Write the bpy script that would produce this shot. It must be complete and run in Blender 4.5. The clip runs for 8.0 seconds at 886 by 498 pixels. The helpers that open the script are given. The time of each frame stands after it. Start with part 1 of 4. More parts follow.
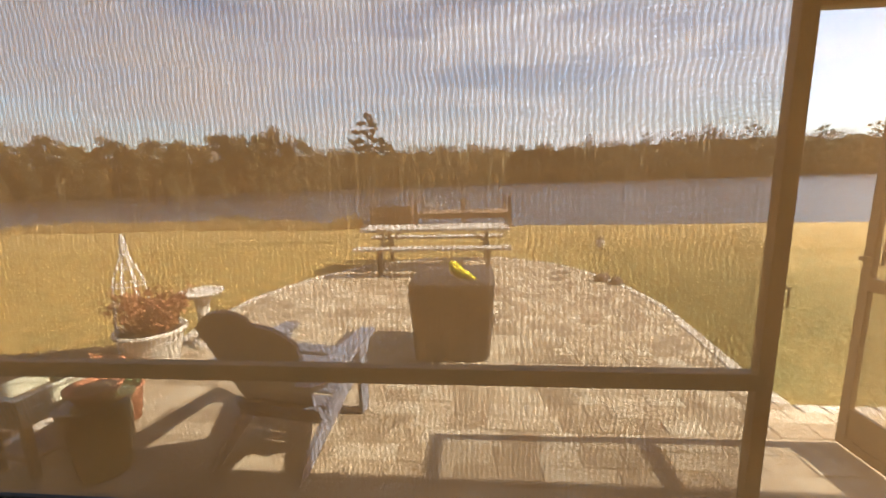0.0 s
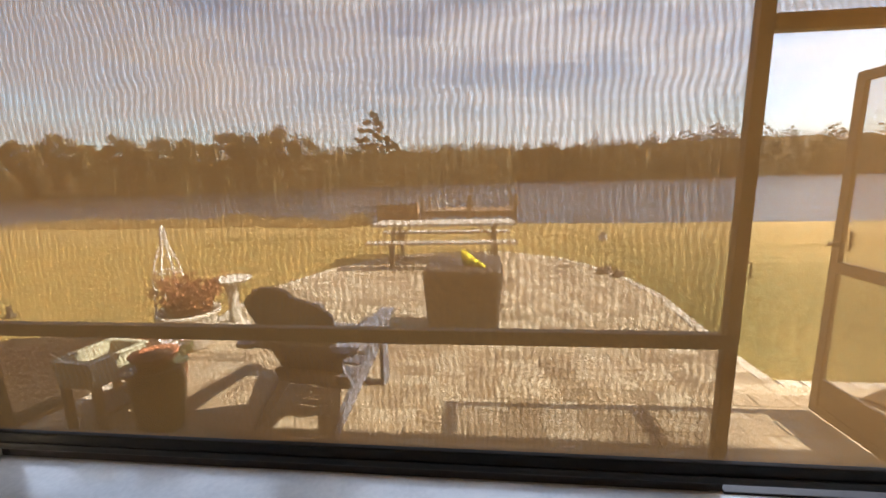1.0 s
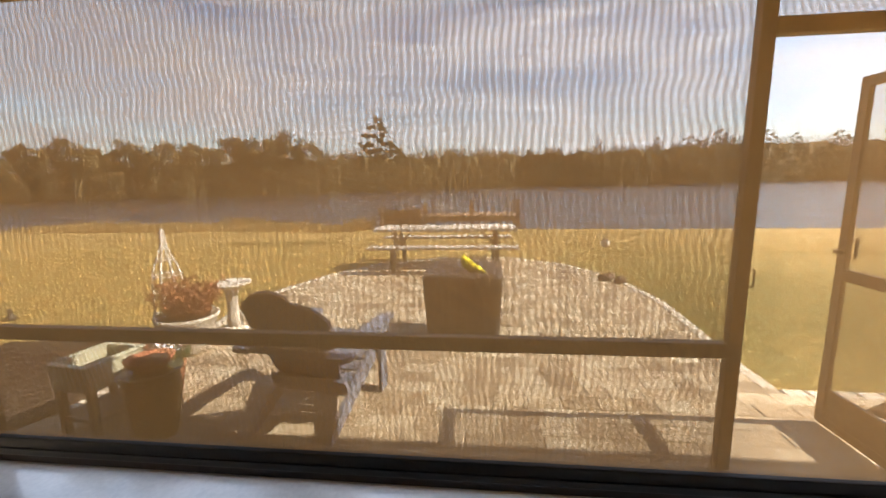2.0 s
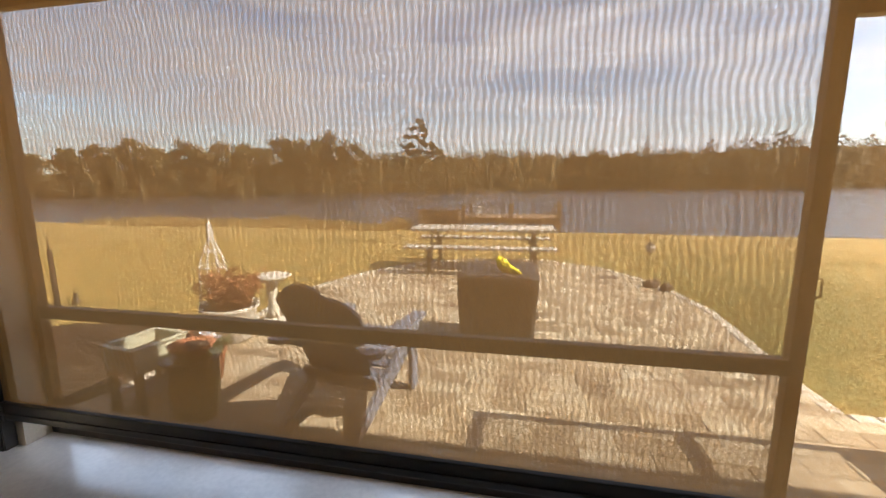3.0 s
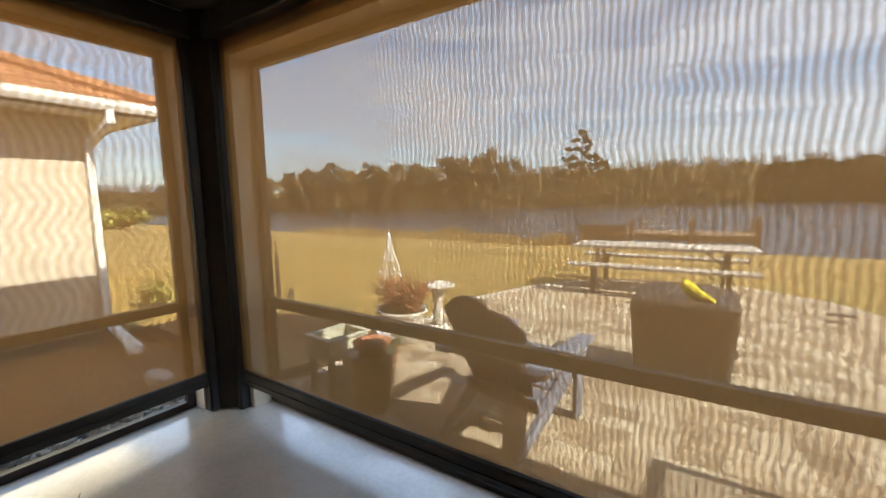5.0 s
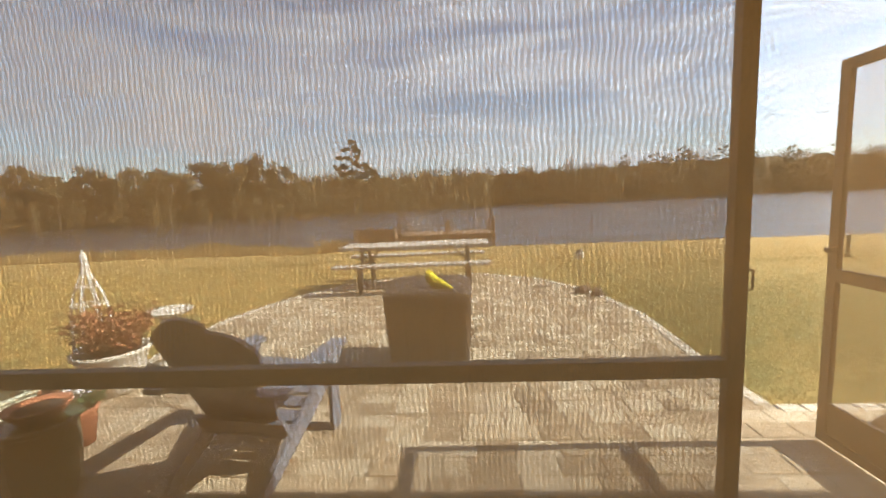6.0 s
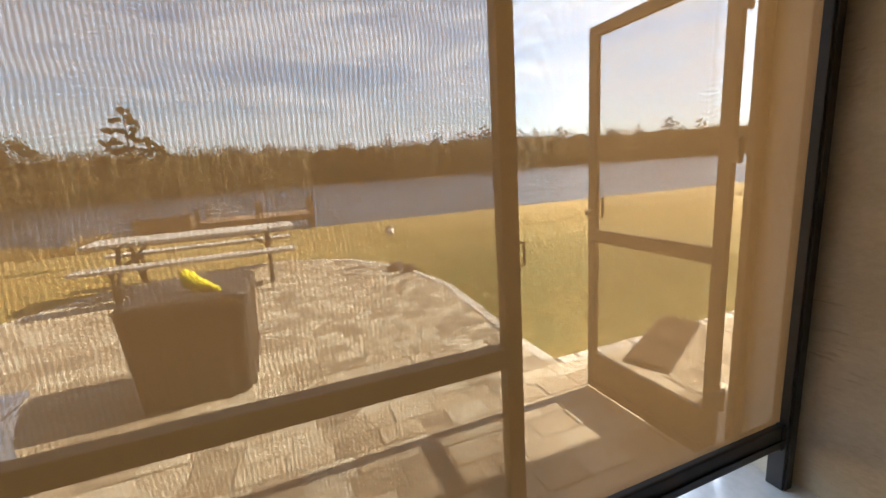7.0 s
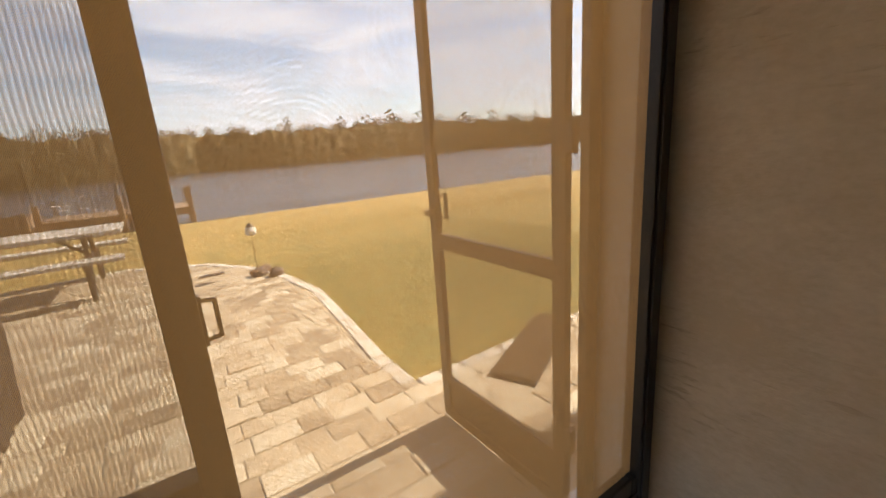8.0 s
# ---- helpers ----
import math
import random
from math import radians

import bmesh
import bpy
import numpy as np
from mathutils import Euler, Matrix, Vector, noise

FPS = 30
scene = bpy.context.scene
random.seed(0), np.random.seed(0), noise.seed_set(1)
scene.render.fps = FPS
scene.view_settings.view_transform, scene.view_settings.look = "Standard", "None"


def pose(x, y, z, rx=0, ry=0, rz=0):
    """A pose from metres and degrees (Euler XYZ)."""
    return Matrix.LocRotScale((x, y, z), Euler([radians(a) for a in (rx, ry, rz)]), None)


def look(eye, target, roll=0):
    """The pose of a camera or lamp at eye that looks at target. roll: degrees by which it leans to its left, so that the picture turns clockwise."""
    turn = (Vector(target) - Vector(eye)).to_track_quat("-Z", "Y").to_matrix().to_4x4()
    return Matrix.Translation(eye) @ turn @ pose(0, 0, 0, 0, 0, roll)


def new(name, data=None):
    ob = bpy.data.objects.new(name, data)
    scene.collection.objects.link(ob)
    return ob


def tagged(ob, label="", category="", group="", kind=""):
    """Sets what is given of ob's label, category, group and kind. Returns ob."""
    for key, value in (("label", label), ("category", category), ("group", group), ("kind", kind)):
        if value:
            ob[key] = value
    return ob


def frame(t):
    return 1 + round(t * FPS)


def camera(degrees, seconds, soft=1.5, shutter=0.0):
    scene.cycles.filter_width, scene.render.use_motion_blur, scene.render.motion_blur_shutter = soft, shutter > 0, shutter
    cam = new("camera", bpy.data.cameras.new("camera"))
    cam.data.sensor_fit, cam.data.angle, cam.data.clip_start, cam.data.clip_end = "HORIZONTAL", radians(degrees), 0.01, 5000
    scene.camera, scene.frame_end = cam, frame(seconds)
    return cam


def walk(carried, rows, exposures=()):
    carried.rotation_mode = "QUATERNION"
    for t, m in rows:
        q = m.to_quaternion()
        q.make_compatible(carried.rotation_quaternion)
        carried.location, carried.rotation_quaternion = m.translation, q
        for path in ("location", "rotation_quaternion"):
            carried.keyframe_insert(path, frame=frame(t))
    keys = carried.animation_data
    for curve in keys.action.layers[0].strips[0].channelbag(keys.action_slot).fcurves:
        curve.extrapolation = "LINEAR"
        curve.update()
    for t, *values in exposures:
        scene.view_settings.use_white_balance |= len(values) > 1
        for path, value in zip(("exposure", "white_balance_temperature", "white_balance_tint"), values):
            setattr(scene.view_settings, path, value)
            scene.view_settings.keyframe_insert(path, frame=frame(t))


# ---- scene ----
# camera and walk
cam = camera(94.6, 8.0)
EXPO = 3.41
PATH = [
    (0, (2.412, 1.147, 1.542), (2.242, 3.109, 1.195), -1.3),
    (0.5, (2.398, 0.923, 1.521), (2.237, 2.883, 1.16), -1.0),
    (1, (2.373, 0.834, 1.52), (2.178, 2.793, 1.167), -1.2),
    (2.5, (2.412, 0.887, 1.504), (2.184, 2.848, 1.182), -0.6),
    (3, (2.417, 0.911, 1.49), (2.024, 2.846, 1.169), -0.2),
    (3.5, (2.376, 0.921, 1.498), (1.571, 2.723, 1.173), -0.0),
    (4, (2.279, 0.892, 1.491), (1.084, 2.463, 1.171), -0.0),
    (4.2, (2.248, 0.904, 1.506), (0.983, 2.422, 1.194), 0.2),
    (5.3, (2.365, 0.974, 1.452), (1.49, 2.758, 1.226), -1.4),
    (5.5, (2.389, 1.007, 1.42), (1.718, 2.878, 1.195), -1.6),
    (6, (2.498, 1.182, 1.414), (2.397, 3.165, 1.179), -2.3),
    (6.5, (2.591, 1.38, 1.403), (2.95, 3.326, 1.117), -3.1),
    (7, (2.832, 1.579, 1.367), (3.532, 3.413, 0.982), -3.7),
    (7.5, (3.147, 1.727, 1.347), (4.114, 3.417, 0.891), -3.6),
    (8, (3.446, 1.831, 1.361), (4.508, 3.455, 0.879), -4.1),
]
walk(cam, [(t, look(eye, target, roll)) for t, eye, target, roll in PATH], [(0, EXPO - 0.02, 6500, 10), (1, EXPO - 0.04, 6550, 10), (3, EXPO + 0.02, 6500, 9), (4, EXPO + 0.06, 6200, 5), (5.5, EXPO + 0.04, 5950, 3), (6, EXPO - 0.06, 6050, 4), (6.5, EXPO - 0.08, 6200, 6), (7, EXPO - 0.1, 6350, 7), (7.5, EXPO - 0.14, 6450, 8), (8, EXPO - 0.3, 6550, 10)])

# ---- world and sun ----
SUN_EL = radians(41.2)
world = bpy.data.worlds.new("sky")
scene.world = world
world.use_nodes = True
wn, wl = world.node_tree.nodes, world.node_tree.links
wn.clear()
w_out, w_bg = wn.new("ShaderNodeOutputWorld"), wn.new("ShaderNodeBackground")
sky = wn.new("ShaderNodeTexSky")
sky.sky_type, sky.sun_disc, sky.sun_elevation, sky.sun_rotation = "NISHITA", False, SUN_EL, radians(89.2)
w_tc, w_map = wn.new("ShaderNodeTexCoord"), wn.new("ShaderNodeMapping")
w_map.inputs["Scale"].default_value = (1.0, 1.0, 7.5)
w_map.inputs["Rotation"].default_value = (0, 0, radians(20))
w_noise = wn.new("ShaderNodeTexNoise")
w_noise.inputs["Scale"].default_value, w_noise.inputs["Detail"].default_value = 2.9, 11.0
w_noise.inputs["Roughness"].default_value, w_noise.inputs["Distortion"].default_value = 0.66, 0.5
w_ramp = wn.new("ShaderNodeValToRGB")
w_ramp.color_ramp.elements[0].position, w_ramp.color_ramp.elements[1].position = 0.36, 0.64
w_ramp.color_ramp.elements[0].color = (0.10, 0.10, 0.10, 1)
w_mix = wn.new("ShaderNodeMix")
w_mix.data_type = "RGBA"
w_side, w_glow, w_tone = wn.new("ShaderNodeSeparateXYZ"), wn.new("ShaderNodeMapRange"), wn.new("ShaderNodeMix")
w_tone.data_type = "RGBA"
w_glow.inputs["From Min"].default_value, w_glow.inputs["From Max"].default_value = -0.75, 0.05
w_tone.inputs[6].default_value, w_tone.inputs[7].default_value = (3.5, 3.6, 3.85, 1), (6.2, 6.45, 6.95, 1)
wl.new(w_tc.outputs["Generated"], w_side.inputs[0])
wl.new(w_side.outputs["X"], w_glow.inputs["Value"])
wl.new(w_glow.outputs[0], w_tone.inputs[0])
wl.new(w_tone.outputs[2], w_mix.inputs[7])
wl.new(w_tc.outputs["Generated"], w_map.inputs["Vector"])
wl.new(w_map.outputs["Vector"], w_noise.inputs["Vector"])
wl.new(w_noise.outputs["Fac"], w_ramp.inputs["Fac"])
w_high, w_thin = wn.new("ShaderNodeMapRange"), wn.new("ShaderNodeMath")
w_thin.operation = "MULTIPLY"
w_high.inputs["From Min"].default_value, w_high.inputs["From Max"].default_value = 0.25, 0.75
w_high.inputs["To Min"].default_value, w_high.inputs["To Max"].default_value = 1.0, 0.25
wl.new(w_side.outputs["Z"], w_high.inputs["Value"])
wl.new(w_ramp.outputs["Color"], w_thin.inputs[0])
wl.new(w_high.outputs[0], w_thin.inputs[1])
wl.new(w_thin.outputs[0], w_mix.inputs[0])
wl.new(sky.outputs["Color"], w_mix.inputs[6])
wl.new(w_mix.outputs[2], w_bg.inputs["Color"])
w_bg.inputs["Strength"].default_value = 0.082
wl.new(w_bg.outputs["Background"], w_out.inputs["Surface"])

sun_data = bpy.data.lights.new("sun", "SUN")
sun_data.energy, sun_data.angle, sun_data.color = 4.6, radians(0.55), (1.0, 0.87, 0.68)
sun = new("sun", sun_data)
sun.matrix_world = look((30, 3.5, 26), (30 - math.cos(SUN_EL), 3.5 - 0.01, 26 - math.sin(SUN_EL)))


# ---- materials ----
def material(name):
    m = bpy.data.materials.new(name)
    m.use_nodes = True
    nt = m.node_tree
    return m, nt.nodes, nt.links, nt.nodes["Principled BSDF"]


def surface(name, base, second, scale=8.0, rough=0.7, metal=0.0, bump=0.15, fine=60.0, contrast=(0.35, 0.68), third=None, island=0.0, objrand=0.0, stretch=(1, 1, 1), spec=0.5, patch=None):
    """Two tones at a coarse and a fine scale with matching relief."""
    m, n, l, p = material(name)
    tc, mp = n.new("ShaderNodeTexCoord"), n.new("ShaderNodeMapping")
    mp.inputs["Scale"].default_value = stretch
    l.new(tc.outputs["Object"], mp.inputs["Vector"])
    if objrand:
        info, shift = n.new("ShaderNodeObjectInfo"), n.new("ShaderNodeMath")
        shift.operation = "MULTIPLY"
        shift.inputs[1].default_value = 53.0
        l.new(info.outputs["Random"], shift.inputs[0])
        l.new(shift.outputs[0], mp.inputs["Location"])
    a, b = n.new("ShaderNodeTexNoise"), n.new("ShaderNodeTexNoise")
    a.inputs["Scale"].default_value, a.inputs["Detail"].default_value, a.inputs["Roughness"].default_value = scale, 5, 0.6
    b.inputs["Scale"].default_value, b.inputs["Detail"].default_value = fine, 3
    for t in (a, b):
        l.new(mp.outputs["Vector"], t.inputs["Vector"])
    ramp = n.new("ShaderNodeValToRGB")
    ramp.color_ramp.elements[0].position, ramp.color_ramp.elements[1].position = contrast
    ramp.color_ramp.elements[0].color, ramp.color_ramp.elements[1].color = (*base, 1), (*second, 1)
    if third:
        e = ramp.color_ramp.elements.new(sum(contrast) / 2)
        e.color = (*third, 1)
    add = n.new("ShaderNodeMath")
    add.operation = "MULTIPLY_ADD"
    add.inputs[1].default_value, add.inputs[2].default_value = 0.45, -0.225
    l.new(b.outputs["Fac"], add.inputs[0])
    tot = n.new("ShaderNodeMath")
    l.new(a.outputs["Fac"], tot.inputs[0])
    l.new(add.outputs[0], tot.inputs[1])
    last = tot.outputs[0]
    for amount, node, socket in ((island, "ShaderNodeNewGeometry", "Random Per Island"), (objrand, "ShaderNodeObjectInfo", "Random")):
        if amount:
            g, k, s = n.new(node), n.new("ShaderNodeMath"), n.new("ShaderNodeMath")
            k.operation = "MULTIPLY_ADD"
            k.inputs[1].default_value, k.inputs[2].default_value = amount, -amount / 2
            l.new(g.outputs[socket], k.inputs[0])
            l.new(last, s.inputs[0])
            l.new(k.outputs[0], s.inputs[1])
            last = s.outputs[0]
    l.new(last, ramp.inputs["Fac"])
    colour = ramp.outputs["Color"]
    if patch:
        (cx, cy), reach, tone = patch
        off, dist, fall, blend = n.new("ShaderNodeVectorMath"), n.new("ShaderNodeVectorMath"), n.new("ShaderNodeMapRange"), n.new("ShaderNodeMix")
        off.operation, dist.operation, blend.data_type = "SUBTRACT", "LENGTH", "RGBA"
        off.inputs[1].default_value = (cx, cy, 0)
        l.new(tc.outputs["Object"], off.inputs[0])
        l.new(off.outputs[0], dist.inputs[0])
        ragged = n.new("ShaderNodeMath")
        ragged.operation = "MULTIPLY_ADD"
        ragged.inputs[1].default_value = reach * 1.2
        l.new(last, ragged.inputs[0])
        l.new(dist.outputs["Value"], ragged.inputs[2])
        l.new(ragged.outputs[0], fall.inputs["Value"])
        fall.inputs["From Min"].default_value, fall.inputs["From Max"].default_value = reach * 0.7, reach * 1.9
        fall.inputs["To Min"].default_value, fall.inputs["To Max"].default_value = 0.6, 0.0
        l.new(fall.outputs[0], blend.inputs[0])
        l.new(colour, blend.inputs[6])
        blend.inputs[7].default_value = (*tone, 1)
        colour = blend.outputs[2]
    l.new(colour, p.inputs["Base Color"])
    p.inputs["Roughness"].default_value, p.inputs["Metallic"].default_value = rough, metal
    p.inputs["Specular IOR Level"].default_value = spec
    if bump:
        bp = n.new("ShaderNodeBump")
        bp.inputs["Strength"].default_value, bp.inputs["Distance"].default_value = bump, 0.01
        l.new(tot.outputs[0], bp.inputs["Height"])
        l.new(bp.outputs["Normal"], p.inputs["Normal"])
    return m


def weave(name, pitch_u, pitch_v, warp, weft, top, thread, through_light, slack, slack_scale, narrow=1.0):
    """A woven mesh: open holes between threads at their true spacing; the threads take and pass on light."""
    m, n, l, p = material(name)
    n.remove(p)
    out = n["Material Output"]
    tc = n.new("ShaderNodeTexCoord")
    noise_t = n.new("ShaderNodeTexNoise")
    noise_t.inputs["Scale"].default_value, noise_t.inputs["Detail"].default_value = slack_scale, 1.5
    ripple = n.new("ShaderNodeMapping")
    ripple.inputs["Scale"].default_value = (0.7, 1.0, 3.6)
    l.new(tc.outputs["Object"], ripple.inputs["Vector"])
    l.new(ripple.outputs["Vector"], noise_t.inputs["Vector"])
    sub, mul, addv = (n.new("ShaderNodeVectorMath") for _ in range(3))
    sub.operation, mul.operation, addv.operation = "SUBTRACT", "SCALE", "ADD"
    sub.inputs[1].default_value = (0.5, 0.5, 0.5)
    l.new(noise_t.outputs["Color"], sub.inputs[0])
    l.new(sub.outputs[0], mul.inputs[0])
    mul.inputs["Scale"].default_value = slack
    l.new(tc.outputs["Object"], addv.inputs[0])
    l.new(mul.outputs[0], addv.inputs[1])
    sep = n.new("ShaderNodeSeparateXYZ")
    l.new(addv.outputs[0], sep.inputs[0])

    def wave(socket, pitch, deep):
        """1 in the holes, 1 - deep on the threads."""
        k, c, f = (n.new("ShaderNodeMath") for _ in range(3))
        k.operation, c.operation, f.operation = "MULTIPLY", "COSINE", "MULTIPLY_ADD"
        k.inputs[1].default_value = 2 * math.pi / pitch
        l.new(socket, k.inputs[0])
        l.new(k.outputs[0], c.inputs[0])
        l.new(c.outputs[0], f.inputs[0])
        f.inputs[1].default_value, f.inputs[2].default_value = deep / 2, 1 - deep / 2
        if narrow == 1.0:
            return f.outputs[0]
        q = n.new("ShaderNodeMath")
        q.operation = "POWER"
        q.inputs[1].default_value = narrow
        l.new(f.outputs[0], q.inputs[0])
        return q.outputs[0]

    t = n.new("ShaderNodeMath")
    t.operation = "MULTIPLY"
    l.new(wave(sep.outputs["X"], pitch_u, warp), t.inputs[0])
    l.new(wave(sep.outputs["Z"], pitch_v, weft), t.inputs[1])
    o = n.new("ShaderNodeMath")
    o.operation = "MULTIPLY"
    o.inputs[1].default_value = top
    l.new(t.outputs[0], o.inputs[0])
    dif, tra, clear = n.new("ShaderNodeBsdfDiffuse"), n.new("ShaderNodeBsdfTranslucent"), n.new("ShaderNodeBsdfTransparent")
    dif.inputs["Color"].default_value = tra.inputs["Color"].default_value = (*thread, 1)
    body, mix = n.new("ShaderNodeMixShader"), n.new("ShaderNodeMixShader")
    body.inputs[0].default_value = through_light
    l.new(dif.outputs[0], body.inputs[1])
    l.new(tra.outputs[0], body.inputs[2])
    l.new(o.outputs[0], mix.inputs[0])
    l.new(body.outputs[0], mix.inputs[1])
    l.new(clear.outputs[0], mix.inputs[2])
    l.new(mix.outputs[0], out.inputs["Surface"])
    return m


M_SHADE = weave("tan_shade_fabric", 0.00132, 0.00134, 1.0, 0.65, 0.67, (0.274, 0.152, 0.055), 0.5, 0.0003, 2.0, 1.4)
M_SCREEN = weave("insect_screen", 0.00141, 0.00143, 0.72, 0.29, 1.0, (0.05, 0.045, 0.04), 0.15, 0.0026, 2.4)
M_SCREEN_SLACK = weave("insect_screen_slack", 0.00144, 0.00143, 0.60, 0.15, 1.0, (0.05, 0.045, 0.04), 0.15, 0.0075, 1.15)
M_SCREEN_DOOR = weave("insect_screen_door", 0.00126, 0.00143, 0.50, 0.25, 1.0, (0.05, 0.045, 0.04), 0.15, 0.0015, 2.4)
M_BRONZE = surface("bronze_aluminium", (0.022, 0.014, 0.009), (0.036, 0.024, 0.016), 12, 0.5, 0.2, 0.05, 200)
M_BLACK = surface("black_track", (0.012, 0.011, 0.010), (0.022, 0.020, 0.018), 10, 0.42, 0.0, 0.04, 150)
M_STUCCO = surface("cream_stucco", (0.52, 0.465, 0.37), (0.61, 0.56, 0.46), 3, 0.9, 0, 0.5, 90)
M_WALL_IN = surface("beige_trowelled_stucco", (0.56, 0.46, 0.315), (0.66, 0.56, 0.41), 2.5, 0.88, 0, 0.55, 45, stretch=(1, 1, 1.8))
# trowel drags: short level gouges, darker in colour, that come in patches
n_t, l_t = M_WALL_IN.node_tree.nodes, M_WALL_IN.node_tree.links
p_t, tc_t = n_t["Principled BSDF"], n_t.new("ShaderNodeTexCoord")
drag = []
for scl, detail, stretch_t, lo, hi in ((30, 4, (1, 0.30, 2.2), 0.60, 0.70), (1.8, 2, (1, 0.8, 1), 0.46, 0.62)):
    mp_t, nz_t, rg_t = n_t.new("ShaderNodeMapping"), n_t.new("ShaderNodeTexNoise"), n_t.new("ShaderNodeMapRange")
    mp_t.inputs["Scale"].default_value = stretch_t
    mp_t.inputs["Rotation"].default_value = (radians(7), 0, 0)
    nz_t.inputs["Scale"].default_value, nz_t.inputs["Detail"].default_value = scl, detail
    rg_t.inputs["From Min"].default_value, rg_t.inputs["From Max"].default_value = lo, hi
    l_t.new(tc_t.outputs["Object"], mp_t.inputs["Vector"])
    l_t.new(mp_t.outputs["Vector"], nz_t.inputs["Vector"])
    l_t.new(nz_t.outputs["Fac"], rg_t.inputs["Value"])
    drag.append(rg_t.outputs[0])
cut, cut_tone, groove = n_t.new("ShaderNodeMath"), n_t.new("ShaderNodeMix"), n_t.new("ShaderNodeBump")
cut.operation, cut_tone.data_type, groove.invert = "MULTIPLY", "RGBA", True
l_t.new(drag[0], cut.inputs[0])
l_t.new(drag[1], cut.inputs[1])
l_t.new(cut.outputs[0], cut_tone.inputs[0])
l_t.new(p_t.inputs["Base Color"].links[0].from_socket, cut_tone.inputs[6])
cut_tone.inputs[7].default_value = (0.50, 0.405, 0.275, 1)
l_t.new(cut_tone.outputs[2], p_t.inputs["Base Color"])
groove.inputs["Strength"].default_value, groove.inputs["Distance"].default_value = 0.4, 0.006
l_t.new(cut.outputs[0], groove.inputs["Height"])
l_t.new(p_t.inputs["Normal"].links[0].from_socket, groove.inputs["Normal"])
l_t.new(groove.outputs["Normal"], p_t.inputs["Normal"])
M_FLOOR = surface("sealed_concrete", (0.62, 0.61, 0.58), (0.77, 0.755, 0.71), 2.2, 0.20, 0, 0.22, 40, spec=0.9)
M_FLOOR.node_tree.nodes["Principled BSDF"].inputs["Coat Weight"].default_value = 0.8
M_FLOOR.node_tree.nodes["Principled BSDF"].inputs["Coat Roughness"].default_value = 0.14
# ceiling shade is carried by this dark base colour
M_CEIL = surface("shade_dark_ceiling", (0.10, 0.085, 0.07), (0.14, 0.12, 0.10), 3, 0.9, 0, 0.2)
M_PAVER = surface("tumbled_paver", (0.20, 0.148, 0.095), (0.47, 0.405, 0.30), 7, 0.9, 0, 0.35, 70, (0.08, 0.92), (0.36, 0.28, 0.185), island=0.66)
M_PAVER_OB = surface("tumbled_paver_near", (0.20, 0.148, 0.095), (0.47, 0.405, 0.30), 7, 0.9, 0, 0.35, 70, (0.08, 0.92), (0.36, 0.28, 0.185), objrand=0.66)
M_EDGE = surface("pale_edging_paver", (0.42, 0.37, 0.30), (0.55, 0.50, 0.42), 7, 0.9, 0, 0.4, 55, island=0.3)
M_SAND = surface("joint_sand", (0.265, 0.22, 0.16), (0.345, 0.29, 0.215), 9, 0.95, 0, 0.4)
M_PIPE = surface("dark_steel", (0.03, 0.027, 0.025), (0.07, 0.06, 0.05), 9, 0.5, 0.6, 0.1)
M_WHITE = surface("white_paint", (0.72, 0.71, 0.67), (0.82, 0.81, 0.78), 5, 0.5, 0, 0.08)


# ---- mesh helpers ----
def part(name, bm, mat, parent=None, label=""):
    me = bpy.data.meshes.new(name)
    bm.to_mesh(me)
    bm.free()
    return link(name, me, mat, parent, label)


def link(name, me, mat, parent=None, label=""):
    if mat and not me.materials:
        me.materials.append(mat)
    ob = new(name, me)
    if parent:
        ob.parent = parent
    if label:
        tagged(ob, label)
    return ob


def thing(name, at, label, category, group="", kind="", rz=0):
    ob = new(name)
    ob.empty_display_size = 0.1
    ob.matrix_basis = pose(*at, 0, 0, rz)
    return tagged(ob, label, category, group, kind)


def box(x0, x1, y0, y1, z0, z1, bevel=0.0, bm=None, m=None):
    own = bm or bmesh.new()
    r = bmesh.ops.create_cube(own, size=1, matrix=Matrix.Translation(((x0 + x1) / 2, (y0 + y1) / 2, (z0 + z1) / 2)) @ Matrix.Diagonal((abs(x1 - x0), abs(y1 - y0), abs(z1 - z0), 1)))
    if bevel:
        e = list({e for v in r["verts"] for e in v.link_edges})
        f = bmesh.ops.bevel(own, geom=e, offset=bevel, segments=2, affect="EDGES", profile=0.6)
        vs = list({v for q in f["faces"] for v in q.verts} | {v for v in r["verts"] if v.is_valid})
    else:
        vs = r["verts"]
    if m:
        bmesh.ops.transform(own, matrix=m, verts=vs)
    return own


def rod(p0, p1, r0, r1=None, n=10, bm=None):
    own = bm or bmesh.new()
    p0, p1 = Vector(p0), Vector(p1)
    d = p1 - p0
    m = Matrix.Translation((p0 + p1) / 2) @ d.to_track_quat("Z", "Y").to_matrix().to_4x4()
    bmesh.ops.create_cone(own, cap_ends=True, segments=n, radius1=r0, radius2=r0 if r1 is None else r1, depth=d.length, matrix=m)
    return own


def lathe(profile, n=28, bm=None, at=(0, 0, 0), wob=0.0):
    own = bm or bmesh.new()
    rings = []
    for r, z in profile:
        rings.append([own.verts.new((at[0] + r * math.cos(2 * math.pi * k / n) * (1 + wob * math.sin(3 * k)), at[1] + r * math.sin(2 * math.pi * k / n), at[2] + z)) for k in range(n)])
    for a, b in zip(rings, rings[1:]):
        for k in range(n):
            f = own.faces.new((a[k], a[(k + 1) % n], b[(k + 1) % n], b[k]))
            f.smooth = True
    own.faces.new(list(reversed(rings[0])))
    own.faces.new(rings[-1])
    return own


